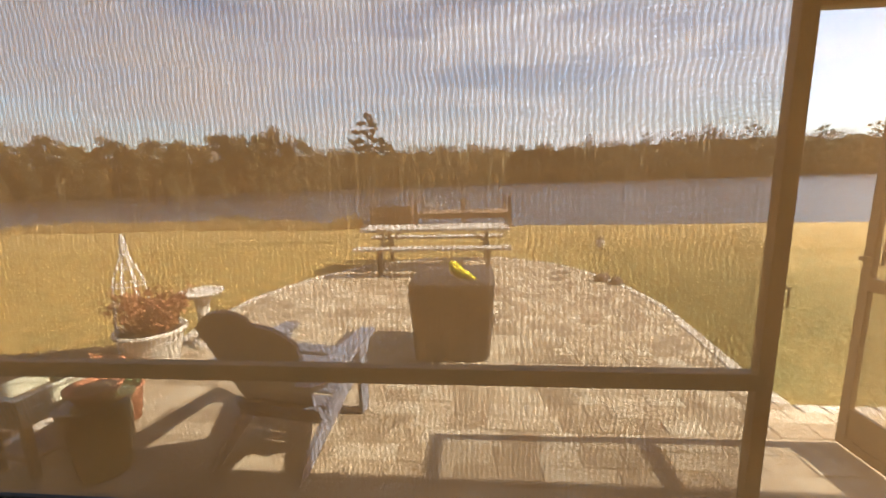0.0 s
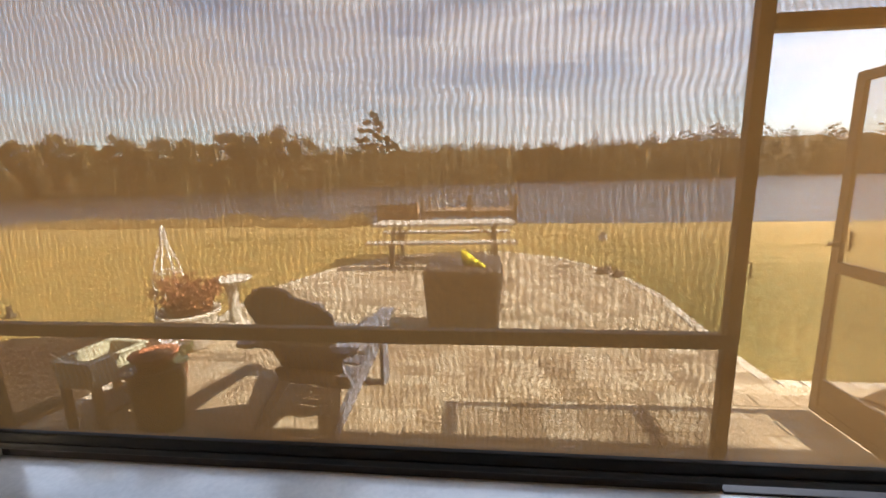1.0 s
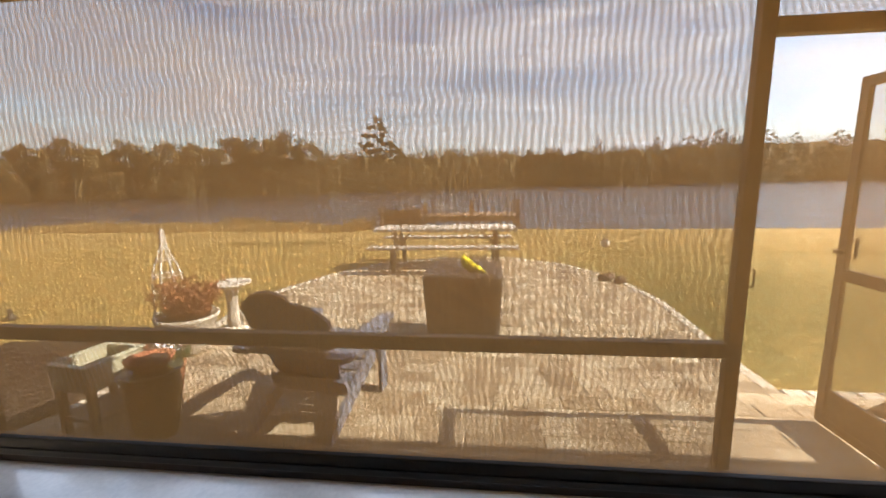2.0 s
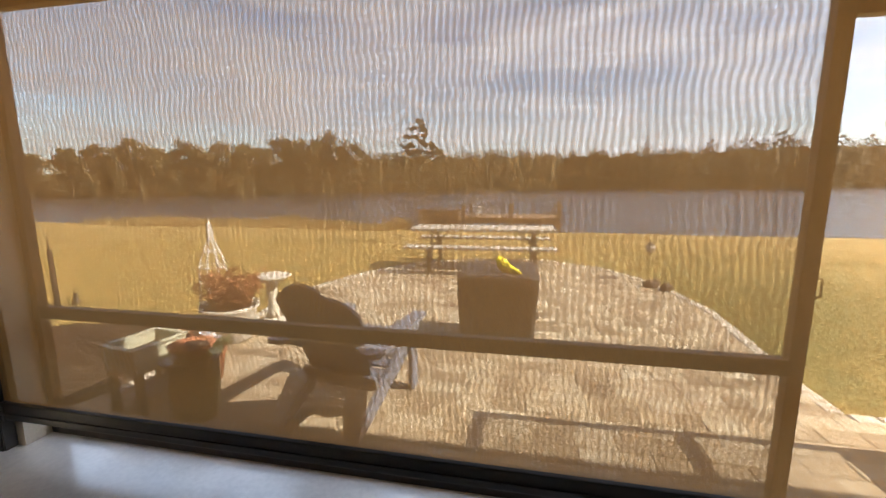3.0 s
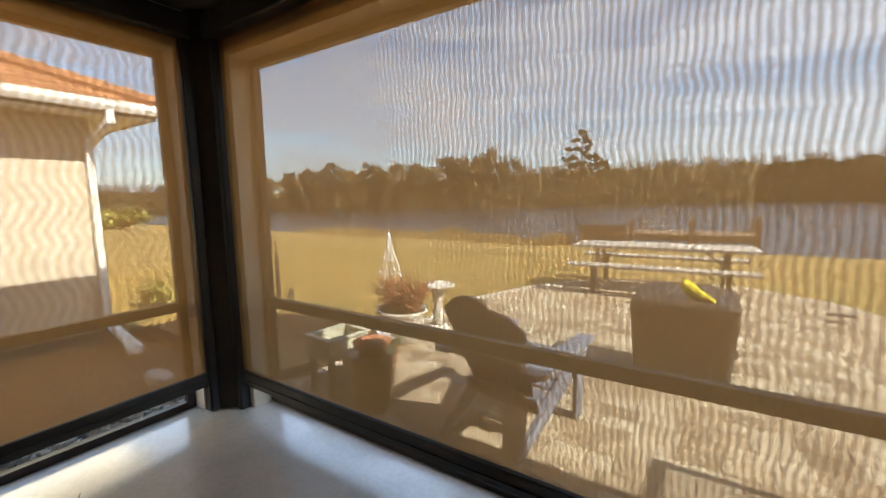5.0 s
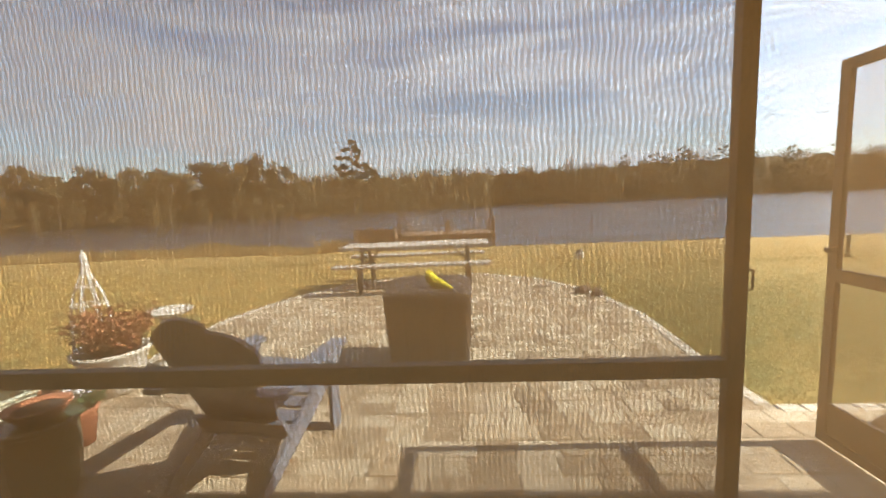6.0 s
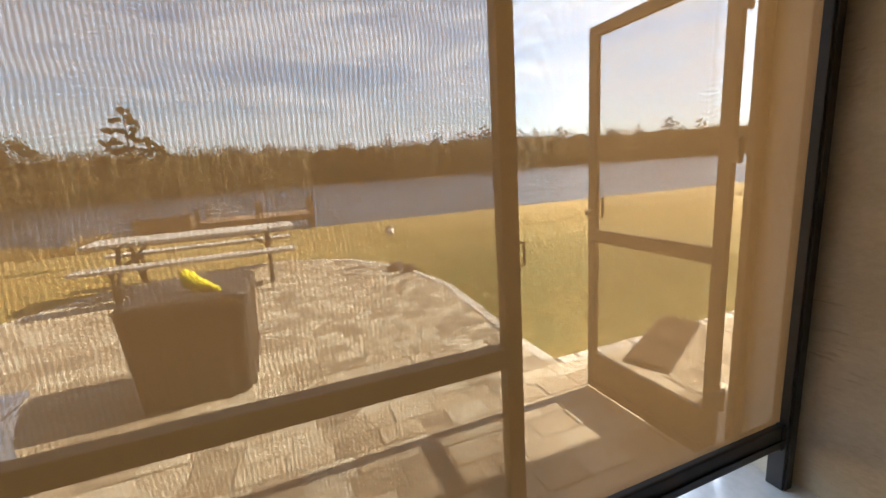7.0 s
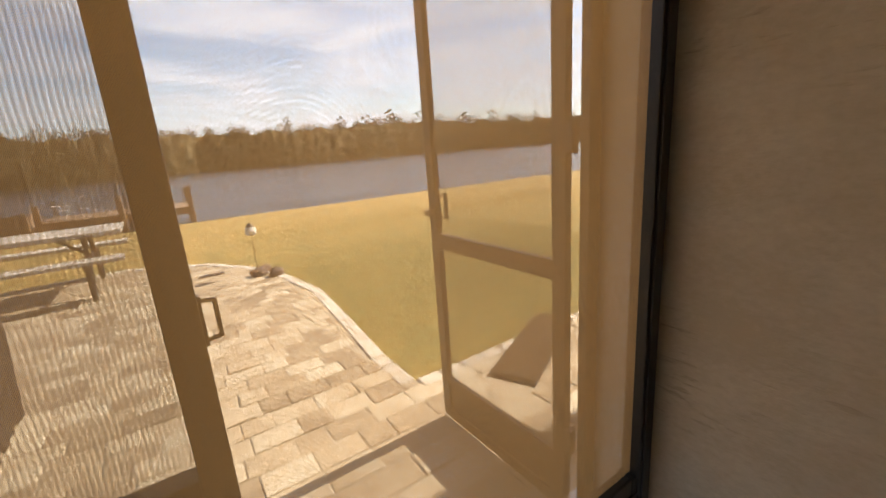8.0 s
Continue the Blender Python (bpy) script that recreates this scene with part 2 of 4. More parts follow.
def prism(points, y0, y1, m=None, bm=None):
    """A flat outline in x, z, given thickness along y."""
    own = bm or bmesh.new()
    a = [own.verts.new((x, y0, z)) for x, z in points]
    b = [own.verts.new((x, y1, z)) for x, z in points]
    own.faces.new(a)
    own.faces.new(list(reversed(b)))
    for k in range(len(a)):
        own.faces.new((a[k], b[k], b[(k + 1) % len(a)], a[(k + 1) % len(a)]))
    bmesh.ops.recalc_face_normals(own, faces=own.faces)
    if m:
        bmesh.ops.transform(own, matrix=m, verts=a + b)
    return own


def soup(name, verts, faces, mat, label="", category="", kind="", parent=None):
    me = bpy.data.meshes.new(name)
    me.from_pydata(verts, [], faces)
    ob = link(name, me, mat, parent)
    return tagged(ob, label, category, "", kind)


def setting(name, bm, mat, label, category=""):
    return tagged(part(name, bm, mat), label, category or name.split("_")[0], "", "structure")


# ---- ground, lake, far bank ----
WATER = -1.5
FLOOR = 0.08
SHORE = ((-400, 20), (-130, 48), (-91, 69), (-68, 91), (-37, 123), (-18, 147), (18, 179), (50, 179), (118, 218), (179, 244), (280, 250), (450, 235), (700, 220))


def far_shore(x):
    for (xa, ya), (xb, yb) in zip(SHORE, SHORE[1:]):
        if x <= xb:
            return ya + (yb - ya) * max(0, (x - xa)) / (xb - xa)
    return SHORE[-1][1]


def ground_z(x, y):
    rise = 0.05 * noise.noise((x * 0.13, y * 0.13, 0.4))
    if y < 9.5:
        near = -0.03
    else:
        near = -0.03 - (y - 9.5) * 0.0885 + rise * min(1, (y - 9.5) / 4)
    lake = -3.0
    ys = far_shore(x)
    if y > ys + 14:
        return min(WATER + 0.4, lake + (y - ys - 14) * 0.2) + rise
    return max(lake, near)


xs = [-700, -500, -350, -250, -180, -140, -110, -90, -70, -55, -42] + [v * 1.5 - 32 for v in range(0, 50)] + [46, 60, 80, 105, 140, 190, 260, 350, 500, 700]
yy = [-80, -40, -20, -8] + [v * 1.2 - 4 for v in range(0, 32)] + [36, 45, 55, 65, 75, 85, 95, 105, 115, 125, 135, 145, 155, 165, 175, 185, 195, 205, 215, 225, 235, 245, 255, 265, 290, 320, 400, 700]
gv = [(x, y, ground_z(x, y)) for y in yy for x in xs]
nx = len(xs)
gf = [(j * nx + i, j * nx + i + 1, (j + 1) * nx + i + 1, (j + 1) * nx + i) for j in range(len(yy) - 1) for i in range(nx - 1)]
M_LAWN = surface("dormant_lawn", (0.37, 0.225, 0.06), (0.19, 0.15, 0.042), 3.0, 0.95, 0, 0.7, 9, (0.40, 0.62), (0.30, 0.20, 0.053), patch=((6.2, 5.4), 4.8, (0.088, 0.103, 0.027)))
soup("ground", gv, gf, M_LAWN, "golden dormant lawn sloping down to the lake", "lawn", "structure")

m_w, n_w, l_w, p_w = material("lake_water")
p_w.inputs["Base Color"].default_value = (0.035, 0.04, 0.05, 1)
p_w.inputs["Roughness"].default_value = 0.15
tcw, wv, bw = n_w.new("ShaderNodeTexCoord"), n_w.new("ShaderNodeTexNoise"), n_w.new("ShaderNodeBump")
mpw = n_w.new("ShaderNodeMapping")
mpw.inputs["Scale"].default_value = (0.35, 1.0, 1.0)
wv.inputs["Scale"].default_value, wv.inputs["Detail"].default_value = 0.4, 8
bw.inputs["Strength"].default_value, bw.inputs["Distance"].default_value = 1.0, 0.6
l_w.new(tcw.outputs["Object"], mpw.inputs["Vector"])
l_w.new(mpw.outputs["Vector"], wv.inputs["Vector"])
l_w.new(wv.outputs["Fac"], bw.inputs["Height"])
l_w.new(bw.outputs["Normal"], p_w.inputs["Normal"])
soup("water", [(-700, 22, WATER), (700, 22, WATER), (700, 420, WATER), (-700, 420, WATER)], [(0, 1, 2, 3)], m_w, "rippled grey-blue lake water", "lake", "structure")

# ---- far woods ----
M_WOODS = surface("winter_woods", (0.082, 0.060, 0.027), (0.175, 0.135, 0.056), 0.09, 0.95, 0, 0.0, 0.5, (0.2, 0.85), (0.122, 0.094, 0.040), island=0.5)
M_BARK = surface("grey_bark", (0.10, 0.075, 0.05), (0.2, 0.16, 0.12), 2, 0.95, 0, 0.5)
ELEV = ((-80, 0.036), (-69, 0.038), (-56, 0.034), (-52, 0.040), (-47, 0.048), (-39, 0.056), (-29, 0.070), (-21, 0.078), (-6, 0.080), (8, 0.077), (18, 0.076), (27, 0.080), (34, 0.074), (41, 0.064), (50, 0.060), (70, 0.053), (85, 0.05))


def elev(az):
    for (a, ea), (b, eb) in zip(ELEV, ELEV[1:]):
        if az <= b:
            return ea + (eb - ea) * (az - a) / (b - a)
    return 0.06


def shore_point(az, back):
    s, c = math.sin(radians(az)), math.cos(radians(az))
    d = 60.0
    while d < 430 and 2.4 + d * c < far_shore(2.4 + d * s):
        d += 1.0
    return 2.4 + (d + back) * s, 1.2 + (d + back) * c, d + back


def leaves(verts, faces, rng, centre, radii, count, size, flat=0.35):
    """Leaf clumps scattered through a rounded mass, thicker towards its skin."""
    for _ in range(count):
        d = Vector((rng.gauss(0, 1), rng.gauss(0, 1), rng.gauss(0, 1))).normalized() * (rng.random() ** 0.4)
        p = Vector(centre) + Vector((d.x * radii[0], d.y * radii[1], d.z * radii[2]))
        u = Vector((rng.uniform(-1, 1), rng.uniform(-1, 1), rng.uniform(-flat, flat))).normalized()
        v = u.cross(Vector((rng.uniform(-1, 1), rng.uniform(-1, 1), rng.uniform(-1, 1)))).normalized()
        s = size * rng.uniform(0.5, 1.3)
        k = len(verts)
        verts += [tuple(p - u * s), tuple(p + v * s * 0.7), tuple(p + u * s), tuple(p - v * s * 0.6)]
        faces.append((k, k + 1, k + 2, k + 3))


rng = random.Random(7)
wv_, wf_ = [], []
az = -82.0
while az < 86:
    for row in range(3):
        a2 = az + rng.uniform(-0.8, 0.8)
        px, py, d = shore_point(a2, row * 9 + rng.uniform(-1, 4))
        h = elev(a2) * d * rng.uniform(0.84, 1.06) * (1.02 + 0.2 * noise.noise((a2 * 0.33, row, 5))) + 2.7
        if row == 0:
            h *= rng.uniform(0.4, 0.8)
        w = h * rng.uniform(0.20, 0.32)
        for lobe in range(5):
            f = (lobe + 0.5) / 5
            leaves(wv_, wf_, rng, (px + rng.uniform(-0.4, 0.4) * w, py, -1.0 + h * (0.05 + 0.82 * f)), (w * (1.15 - 0.6 * f), w * 0.8, h * 0.15), 200, h * 0.0155, 0.8)
    az += 0.8
# an added upright sheet stands for the woods' dense understorey and shaded interior
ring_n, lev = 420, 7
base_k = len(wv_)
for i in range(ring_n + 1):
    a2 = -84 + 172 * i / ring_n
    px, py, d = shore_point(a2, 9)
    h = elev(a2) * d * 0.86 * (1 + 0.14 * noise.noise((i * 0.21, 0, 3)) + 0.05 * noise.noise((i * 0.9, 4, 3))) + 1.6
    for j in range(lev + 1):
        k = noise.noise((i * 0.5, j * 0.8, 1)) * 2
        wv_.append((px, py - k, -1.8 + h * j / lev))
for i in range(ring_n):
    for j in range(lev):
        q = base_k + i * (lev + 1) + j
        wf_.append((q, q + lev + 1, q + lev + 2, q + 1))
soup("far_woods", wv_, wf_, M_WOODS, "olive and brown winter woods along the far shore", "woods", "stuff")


def far_tree(az, back, top, crown, label, seed, size=0.011, dense=50):
    """A slender trunk with a limb to each foliage clump; clumps are (degrees aside, share of the height, reach in degrees)."""
    rg = random.Random(seed)
    px, py, d = shore_point(az, back)
    h = top * d + 2.8
    deg = d * math.pi / 180
    t = thing("pine_tree", (px, py, -1.2), label, "tree", "tall trees above the woods")
    tb = rod((0, 0, 0), (0.1 * deg, 0, h * 0.95), h * 0.013, h * 0.004, 8)
    v, f = [], []
    for aside, up, reach in crown:
        c = (aside * deg, rg.uniform(-0.5, 0.5) * reach * deg, h * up)
        rod((0.05 * deg, 0, c[2] - h * 0.035), c, h * 0.005, h * 0.002, 5, tb)
        for _ in range(6):
            o = (c[0] + rg.uniform(-0.9, 0.9) * reach * deg, c[1], c[2] + rg.uniform(-0.4, 0.4) * reach * deg)
            leaves(v, f, rg, o, (reach * deg * 0.46, reach * deg * 0.5, reach * deg * 0.34), dense, h * size)
    part("trunk", tb, M_BARK, t, "thin pale trunk with bare limbs")
    soup("crown", v, f, M_WOODS, parent=t)


PINE = ((0.1, 0.96, 0.62), (-0.75, 0.86, 0.55), (0.85, 0.85, 0.6), (-1.6, 0.75, 0.5), (-0.6, 0.74, 0.5), (0.95, 0.76, 0.7), (-1.1, 0.64, 0.7), (0.3, 0.67, 0.6), (1.4, 0.63, 0.75), (2.1, 0.60, 0.55), (-0.2, 0.55, 0.8), (0.5, 0.90, 0.5), (-2.1, 0.62, 0.6), (2.6, 0.54, 0.7), (-1.5, 0.52, 0.8), (1.3, 0.5, 0.8), (0.2, 0.44, 0.9), (3.0, 0.47, 0.6))
far_tree(-14.8, 2, 0.150, PINE, "tall airy pine with scattered clumps over the woods", 3, 0.015)
ROUND = ((0, 0.93, 0.62), (-0.55, 0.84, 0.6), (0.55, 0.84, 0.6), (-0.75, 0.7, 0.6), (0.75, 0.7, 0.6), (0, 0.74, 0.7), (-0.3, 0.55, 0.7), (0.3, 0.5, 0.7))
for k, (a, e, w) in enumerate(((-56.5, 0.046, 1), (-53.4, 0.056, 0.75), (-51.4, 0.062, 0.95), (-47.8, 0.071, 1.35), (-45.8, 0.061, 0.7), (-42.9, 0.074, 1.2), (-39.5, 0.074, 1.3), (-36.3, 0.079, 1.3), (-31.3, 0.094, 1.5), (-26.5, 0.099, 1.6))):
    far_tree(a, 3, e + 0.003, [(x * w * 2.1, z, r * w * 1.9) for x, z, r in ROUND], "round-crowned tree in the far woods", 40 + k, 0.022, 120)
FLAT = ((0, 0.95, 0.5), (-0.8, 0.90, 0.4), (0.75, 0.88, 0.45), (-0.3, 0.82, 0.4), (1.2, 0.82, 0.3), (0.4, 0.78, 0.35), (-0.9, 0.77, 0.3))
for k, (a, e, w) in enumerate(((14.6, 0.098, 0.5), (21.2, 0.093, 0.7), (24.7, 0.093, 1), (27.5, 0.102, 0.9), (31.6, 0.097, 1), (34.1, 0.086, 0.6), (37.5, 0.085, 0.9), (41.1, 0.084, 0.9), (46.5, 0.074, 0.8), (50.0, 0.083, 1.1), (53.0, 0.074, 0.8))):
    far_tree(a, 10, e - 0.008, [(x * w * 0.8, z, r * w * 0.72) for x, z, r in FLAT], "pine with a flat open crown over the far woods", 20 + k, 0.012, 24)

# ---- the screened porch ----
JL, JR = -0.22, 4.50          # masonry jambs of the front opening
Y_IN, Y_OUT = 2.45, 2.64    # faces of the front wall
X_LI, X_LO = -0.48, -0.66   # faces of the left wall
SHADE_Y, SHADE_X = 2.42, -0.45
WALL_X = 4.545            # face of the right wall
BAR_TOP, BAR_LOW, SHADE_TOP = 0.355, 0.26, 2.475

setting("floor", box(-0.72, WALL_X + 0.02, -3.2, 2.66, -0.1, FLOOR, 0.006), M_FLOOR, "sealed pale concrete porch floor", "floor")
setting("wall_front_right", box(JR, 12.0, Y_IN, Y_OUT, -0.1, 2.72), M_STUCCO, "cream stucco house wall beside the door", "wall")
setting("wall_lintel", box(X_LO, JR, Y_IN, Y_OUT, 2.38, 2.72), M_STUCCO, "cream stucco lintel over the screens", "wall")
setting("wall_right", box(WALL_X, WALL_X + 0.2, -3.2, Y_IN - 0.003, -0.1, 2.72), M_WALL_IN, "beige trowelled stucco porch wall", "wall")
setting("wall_back", box(X_LO, WALL_X, -3.4, -3.2, -0.1, 2.72), M_WALL_IN, "beige stucco wall behind the porch", "wall")
bm = box(X_LO, JL, Y_IN, Y_OUT, -0.1, 2.38)
box(X_LO, X_LI, 2.25, Y_IN - 0.002, -0.1, 2.72, 0, bm)
setting("wall_corner_column", bm, M_STUCCO, "cream stucco corner column of the porch", "column")
setting("wall_left_lintel", box(X_LO, X_LI, -3.2, 2.248, 2.43, 2.72), M_STUCCO, "cream stucco lintel over the side screen", "wall")
setting("wall_left_rear", box(X_LO, X_LI, -3.2, -1.6, FLOOR, 2.43), M_STUCCO, "cream stucco wall end of the porch", "wall")
setting("ceiling", box(X_LI, WALL_X, -3.2, Y_IN, 2.66, 2.70), M_CEIL, "porch ceiling with its shade put into a dark colour", "ceiling")
M_ROOF = surface("orange_roof_tile", (0.27, 0.115, 0.052), (0.39, 0.19, 0.09), 3, 0.85, 0, 0.4, 30)
bm = box(-1.10, 13.0, -9.0, 3.07, 2.74, 3.0)
setting("roof_own", bm, M_WHITE, "white fascia and eave of the house roof", "roof")
setting("house_side_wall", box(11.8, 12.0, -8.0, Y_IN, -0.1, 2.72), M_STUCCO, "cream stucco end wall of the house", "wall")


def frame_bar(parent, name, a, b, mat=None):
    return part(name, box(a[0], b[0], a[1], b[1], a[2], b[2], 0.004), mat or M_BRONZE, parent)


def screen_pane(name, parent, length, height, mat, at, rz=0):
    """A taut panel of woven mesh, length along its own x."""
    me = bpy.data.meshes.new(name)
    k, j = 12, 8
    vs = [(length * a / k, 0.004 * math.sin(math.pi * a / k) * math.sin(math.pi * b / j), height * b / j) for b in range(j + 1) for a in range(k + 1)]
    fs = [(b * (k + 1) + a, b * (k + 1) + a + 1, (b + 1) * (k + 1) + a + 1, (b + 1) * (k + 1) + a) for b in range(j) for a in range(k)]
    me.from_pydata(vs, [], fs)
    for poly in me.polygons:
        poly.use_smooth = True
    ob = link(name, me, mat, parent)
    ob.matrix_basis = pose(*at, 0, 0, rz)
    return ob


Y0, Y1 = 2.575, 2.625
scr = thing("window_screen_front", (0, 0, 0), "bronze aluminium screen wall with a mid rail", "screen wall", kind="structure")
frame_bar(scr, "post", (3.397, 2.58, FLOOR), (3.452, 2.625, 2.378))
frame_bar(scr, "side_post", (JL + 0.002, Y0, FLOOR), (-0.17, Y1, 2.378))
frame_bar(scr, "mid_rail", (-0.17, Y0, 0.765), (3.397, Y1, 0.83))
frame_bar(scr, "bottom_rail", (-0.17, Y0, FLOOR), (3.397, Y1, FLOOR + 0.055))
frame_bar(scr, "top_rail", (-0.17, Y0, 2.33), (3.397, Y1, 2.378))
frame_bar(scr, "door_header", (3.452, Y0, 2.025), (4.445, Y1, 2.085))
frame_bar(scr, "hinge_post", (4.445, Y0, FLOOR), (4.498, 2.607, 2.378))
frame_bar(scr, "transom_top_rail", (3.452, Y0, 2.33), (4.445, Y1, 2.378))
frame_bar(scr, "threshold", (3.452, Y0 - 0.01, FLOOR - 0.02), (4.445, Y1 + 0.03, FLOOR + 0.012))
screen_pane("lower_screen", scr, 3.567, 0.63, M_SCREEN, (-0.17, 2.606, FLOOR + 0.055))
screen_pane("upper_screen", scr, 3.567, 1.50, M_SCREEN, (-0.17, 2.606, 0.83))
screen_pane("transom_screen", scr, 0.993, 0.245, M_SCREEN, (3.452, 2.606, 2.085))
bm = box(3.452, 3.458, 2.592, 2.608, 1.06, 1.15, 0.002)
rod((3.458, 2.60, 1.07), (3.478, 2.60, 1.072), 0.004, None, 8, bm)
rod((3.478, 2.60, 1.07), (3.478, 2.60, 1.14), 0.004, None, 8, bm)
rod((3.478, 2.60, 1.138), (3.458, 2.60, 1.14), 0.004, None, 8, bm)
part("strike_plate", bm, M_BLACK, scr, "dark latch strike on the post")

# the open screen door
HX, HY = 4.458, 2.657
door_ang = math.degrees(math.atan2(3.43 - HY, 4.445 - HX))
DW = math.hypot(3.43 - HY, 4.445 - HX)
door = thing("door_screen", (HX, HY, 0.014), "bronze screen door standing wide open outward", "screen door", kind="structure", rz=door_ang)
frame_bar(door, "hinge_stile", (0.0, -0.015, 0), (0.055, 0.015, 2.02))
frame_bar(door, "latch_stile", (DW - 0.055, -0.015, 0), (DW, 0.015, 2.02))
frame_bar(door, "top_rail", (0.055, -0.015, 1.965), (DW - 0.055, 0.015, 2.02))
frame_bar(door, "mid_rail", (0.055, -0.015, 0.895), (DW - 0.055, 0.015, 0.965))
frame_bar(door, "bottom_rail", (0.055, -0.015, 0), (DW - 0.055, 0.015, 0.05))
part("kick_plate", box(0.055, DW - 0.055, -0.004, 0.004, 0.05, 0.20), M_BRONZE, door, "solid dark kick plate")
frame_bar(door, "kick_rail", (0.055, -0.012, 0.20), (DW - 0.055, 0.012, 0.23))
screen_pane("upper_screen", door, DW - 0.11, 1.0, M_SCREEN_DOOR, (0.055, 0.002, 0.965))
screen_pane("lower_screen", door, DW - 0.11, 0.665, M_SCREEN_DOOR, (0.055, 0.002, 0.23))
bm = rod((DW - 0.03, -0.06, 1.02), (DW - 0.03, -0.06, 1.14), 0.008)
rod((DW - 0.03, -0.06, 1.03), (DW - 0.03, 0, 1.03), 0.006, None, 8, bm)
rod((DW - 0.03, -0.06, 1.13), (DW - 0.03, 0, 1.13), 0.006, None, 8, bm)
box(DW - 0.05, DW - 0.012, 0.012, 0.05, 1.05, 1.075, 0.003, bm)
part("door_handle", bm, M_BLACK, door, "small dark pull handle and latch")
for z in (0.26, 1.30, 1.84):
    leaf = part("hinge", box(-0.024, 0.0, -0.013, 0.016, z + 0.004, z + 0.096, 0.002), M_BLACK, door, "dark butt hinge")
    part("hinge_pin", rod((-0.012, -0.016, z), (-0.012, -0.016, z + 0.1), 0.006, None, 8), M_PIPE, leaf)

# side screen
scl = thing("window_screen_side", (0, 0, 0), "bronze aluminium side screen with a mid rail", "screen wall", kind="structure")
XA, XB = -0.645, -0.595
frame_bar(scl, "side_post", (XA, 2.20, FLOOR), (XB, 2.248, 2.428))
frame_bar(scl, "mid_rail", (XA, -1.598, 0.765), (XB, 2.20, 0.828))
frame_bar(scl, "bottom_rail", (XA, -1.598, FLOOR), (XB, 2.20, FLOOR + 0.05))
frame_bar(scl, "top_rail", (XA, -1.598, 2.38), (XB, 2.20, 2.428))
screen_pane("lower_screen", scl, 3.798, 0.635, M_SCREEN_SLACK, (-0.618, -1.598, FLOOR + 0.05), 90)
screen_pane("upper_screen", scl, 3.798, 1.552, M_SCREEN_SLACK, (-0.618, -1.598, 0.828), 90)


def roller_shade(name, length, at, rz, label, low, top):
    s = thing(name, at, label, "roller shade", "roller shades of the porch", rz=rz)
    ob = screen_pane("fabric", s, length, SHADE_TOP - top + 0.02, M_SHADE, (0, 0, top - 0.01))
    tagged(ob, "see-through tan solar mesh fabric")
    bm = box(0.002, length - 0.002, -0.022, 0.022, low, top, 0.006)
    bar = part("bottom_bar", bm, M_BLACK, s, "black weighted bottom bar")
    part("bar_ridge", box(0.002, length - 0.002, -0.029, -0.0225, low + 0.03, low + 0.042, 0.002), M_BLACK, bar)
    for x0 in (0.004, length - 0.024):
        part("end_cap", box(x0, x0 + 0.02, -0.026, 0.026, low - 0.004, top + 0.003, 0.004), M_BLACK, bar)
    part("housing", box(-0.06, length + 0.06, -0.07, 0.028, SHADE_TOP, SHADE_TOP + 0.14, 0.012), M_BLACK, s, "black roller housing")
    for x0 in (-0.062, length):
        bm = box(x0, x0 + 0.062, -0.03, 0.028, FLOOR, SHADE_TOP, 0.004)
        box(x0 + 0.012, x0 + 0.05, -0.036, -0.029, FLOOR, SHADE_TOP, 0.002, bm)
        part("side_track", bm, M_BLACK, s)
    return s


roller_shade("roller_shade", 4.725, (-0.268, SHADE_Y, 0), 0, "tan mesh roller shade lowered nearly to the floor in black tracks", BAR_LOW, BAR_TOP)
roller_shade("roller_shade", 3.80, (SHADE_X, -1.54, 0), 90, "tan mesh roller shade over the side screen", 0.26, 0.352)
bm = bmesh.new()
foot = ((-0.415, 2.322), (-0.331, 2.395), (-0.331, 2.447), (-0.478, 2.447), (-0.478, 2.322))
lower = [bm.verts.new((x, y, FLOOR)) for x, y in foot]
upper = [bm.verts.new((x, y, 2.655)) for x, y in foot]
bm.faces.new(list(reversed(lower)))
bm.faces.new(upper)
for k in range(5):
    bm.faces.new((lower[k], lower[(k + 1) % 5], upper[(k + 1) % 5], upper[k]))
setting("corner_post", bm, M_BRONZE, "dark bronze aluminium corner post between the shades", "post")

# ---- patio ----
PATIO = [(-0.68, 2.66), (-0.50, 3.15), (-0.50, 4.25), (-0.66, 5.31), (-0.60, 6.27), (-0.22, 7.32), (0.45, 8.31), (1.39, 8.85), (2.77, 8.95), (3.76, 8.33), (4.20, 7.63), (4.47, 6.81), (4.60, 5.97), (4.54, 5.01), (4.48, 4.23), (4.48, 3.82), (9.5, 3.82), (9.5, 2.66)]


def inside(x, y, poly):
    c = False
    for (xa, ya), (xb, yb) in zip(poly, poly[1:] + poly[:1]):
        if (ya > y) != (yb > y) and x < (xb - xa) * (y - ya) / (yb - ya) + xa:
            c = not c
    return c


def edge_gap(x, y, poly):
    best = 9.0
    for (xa, ya), (xb, yb) in zip(poly, poly[1:] + poly[:1]):
        t = max(0, min(1, ((x - xa) * (xb - xa) + (y - ya) * (yb - ya)) / ((xb - xa) ** 2 + (yb - ya) ** 2)))
        best = min(best, math.hypot(x - xa - t * (xb - xa), y - ya - t * (yb - ya)))
    return best


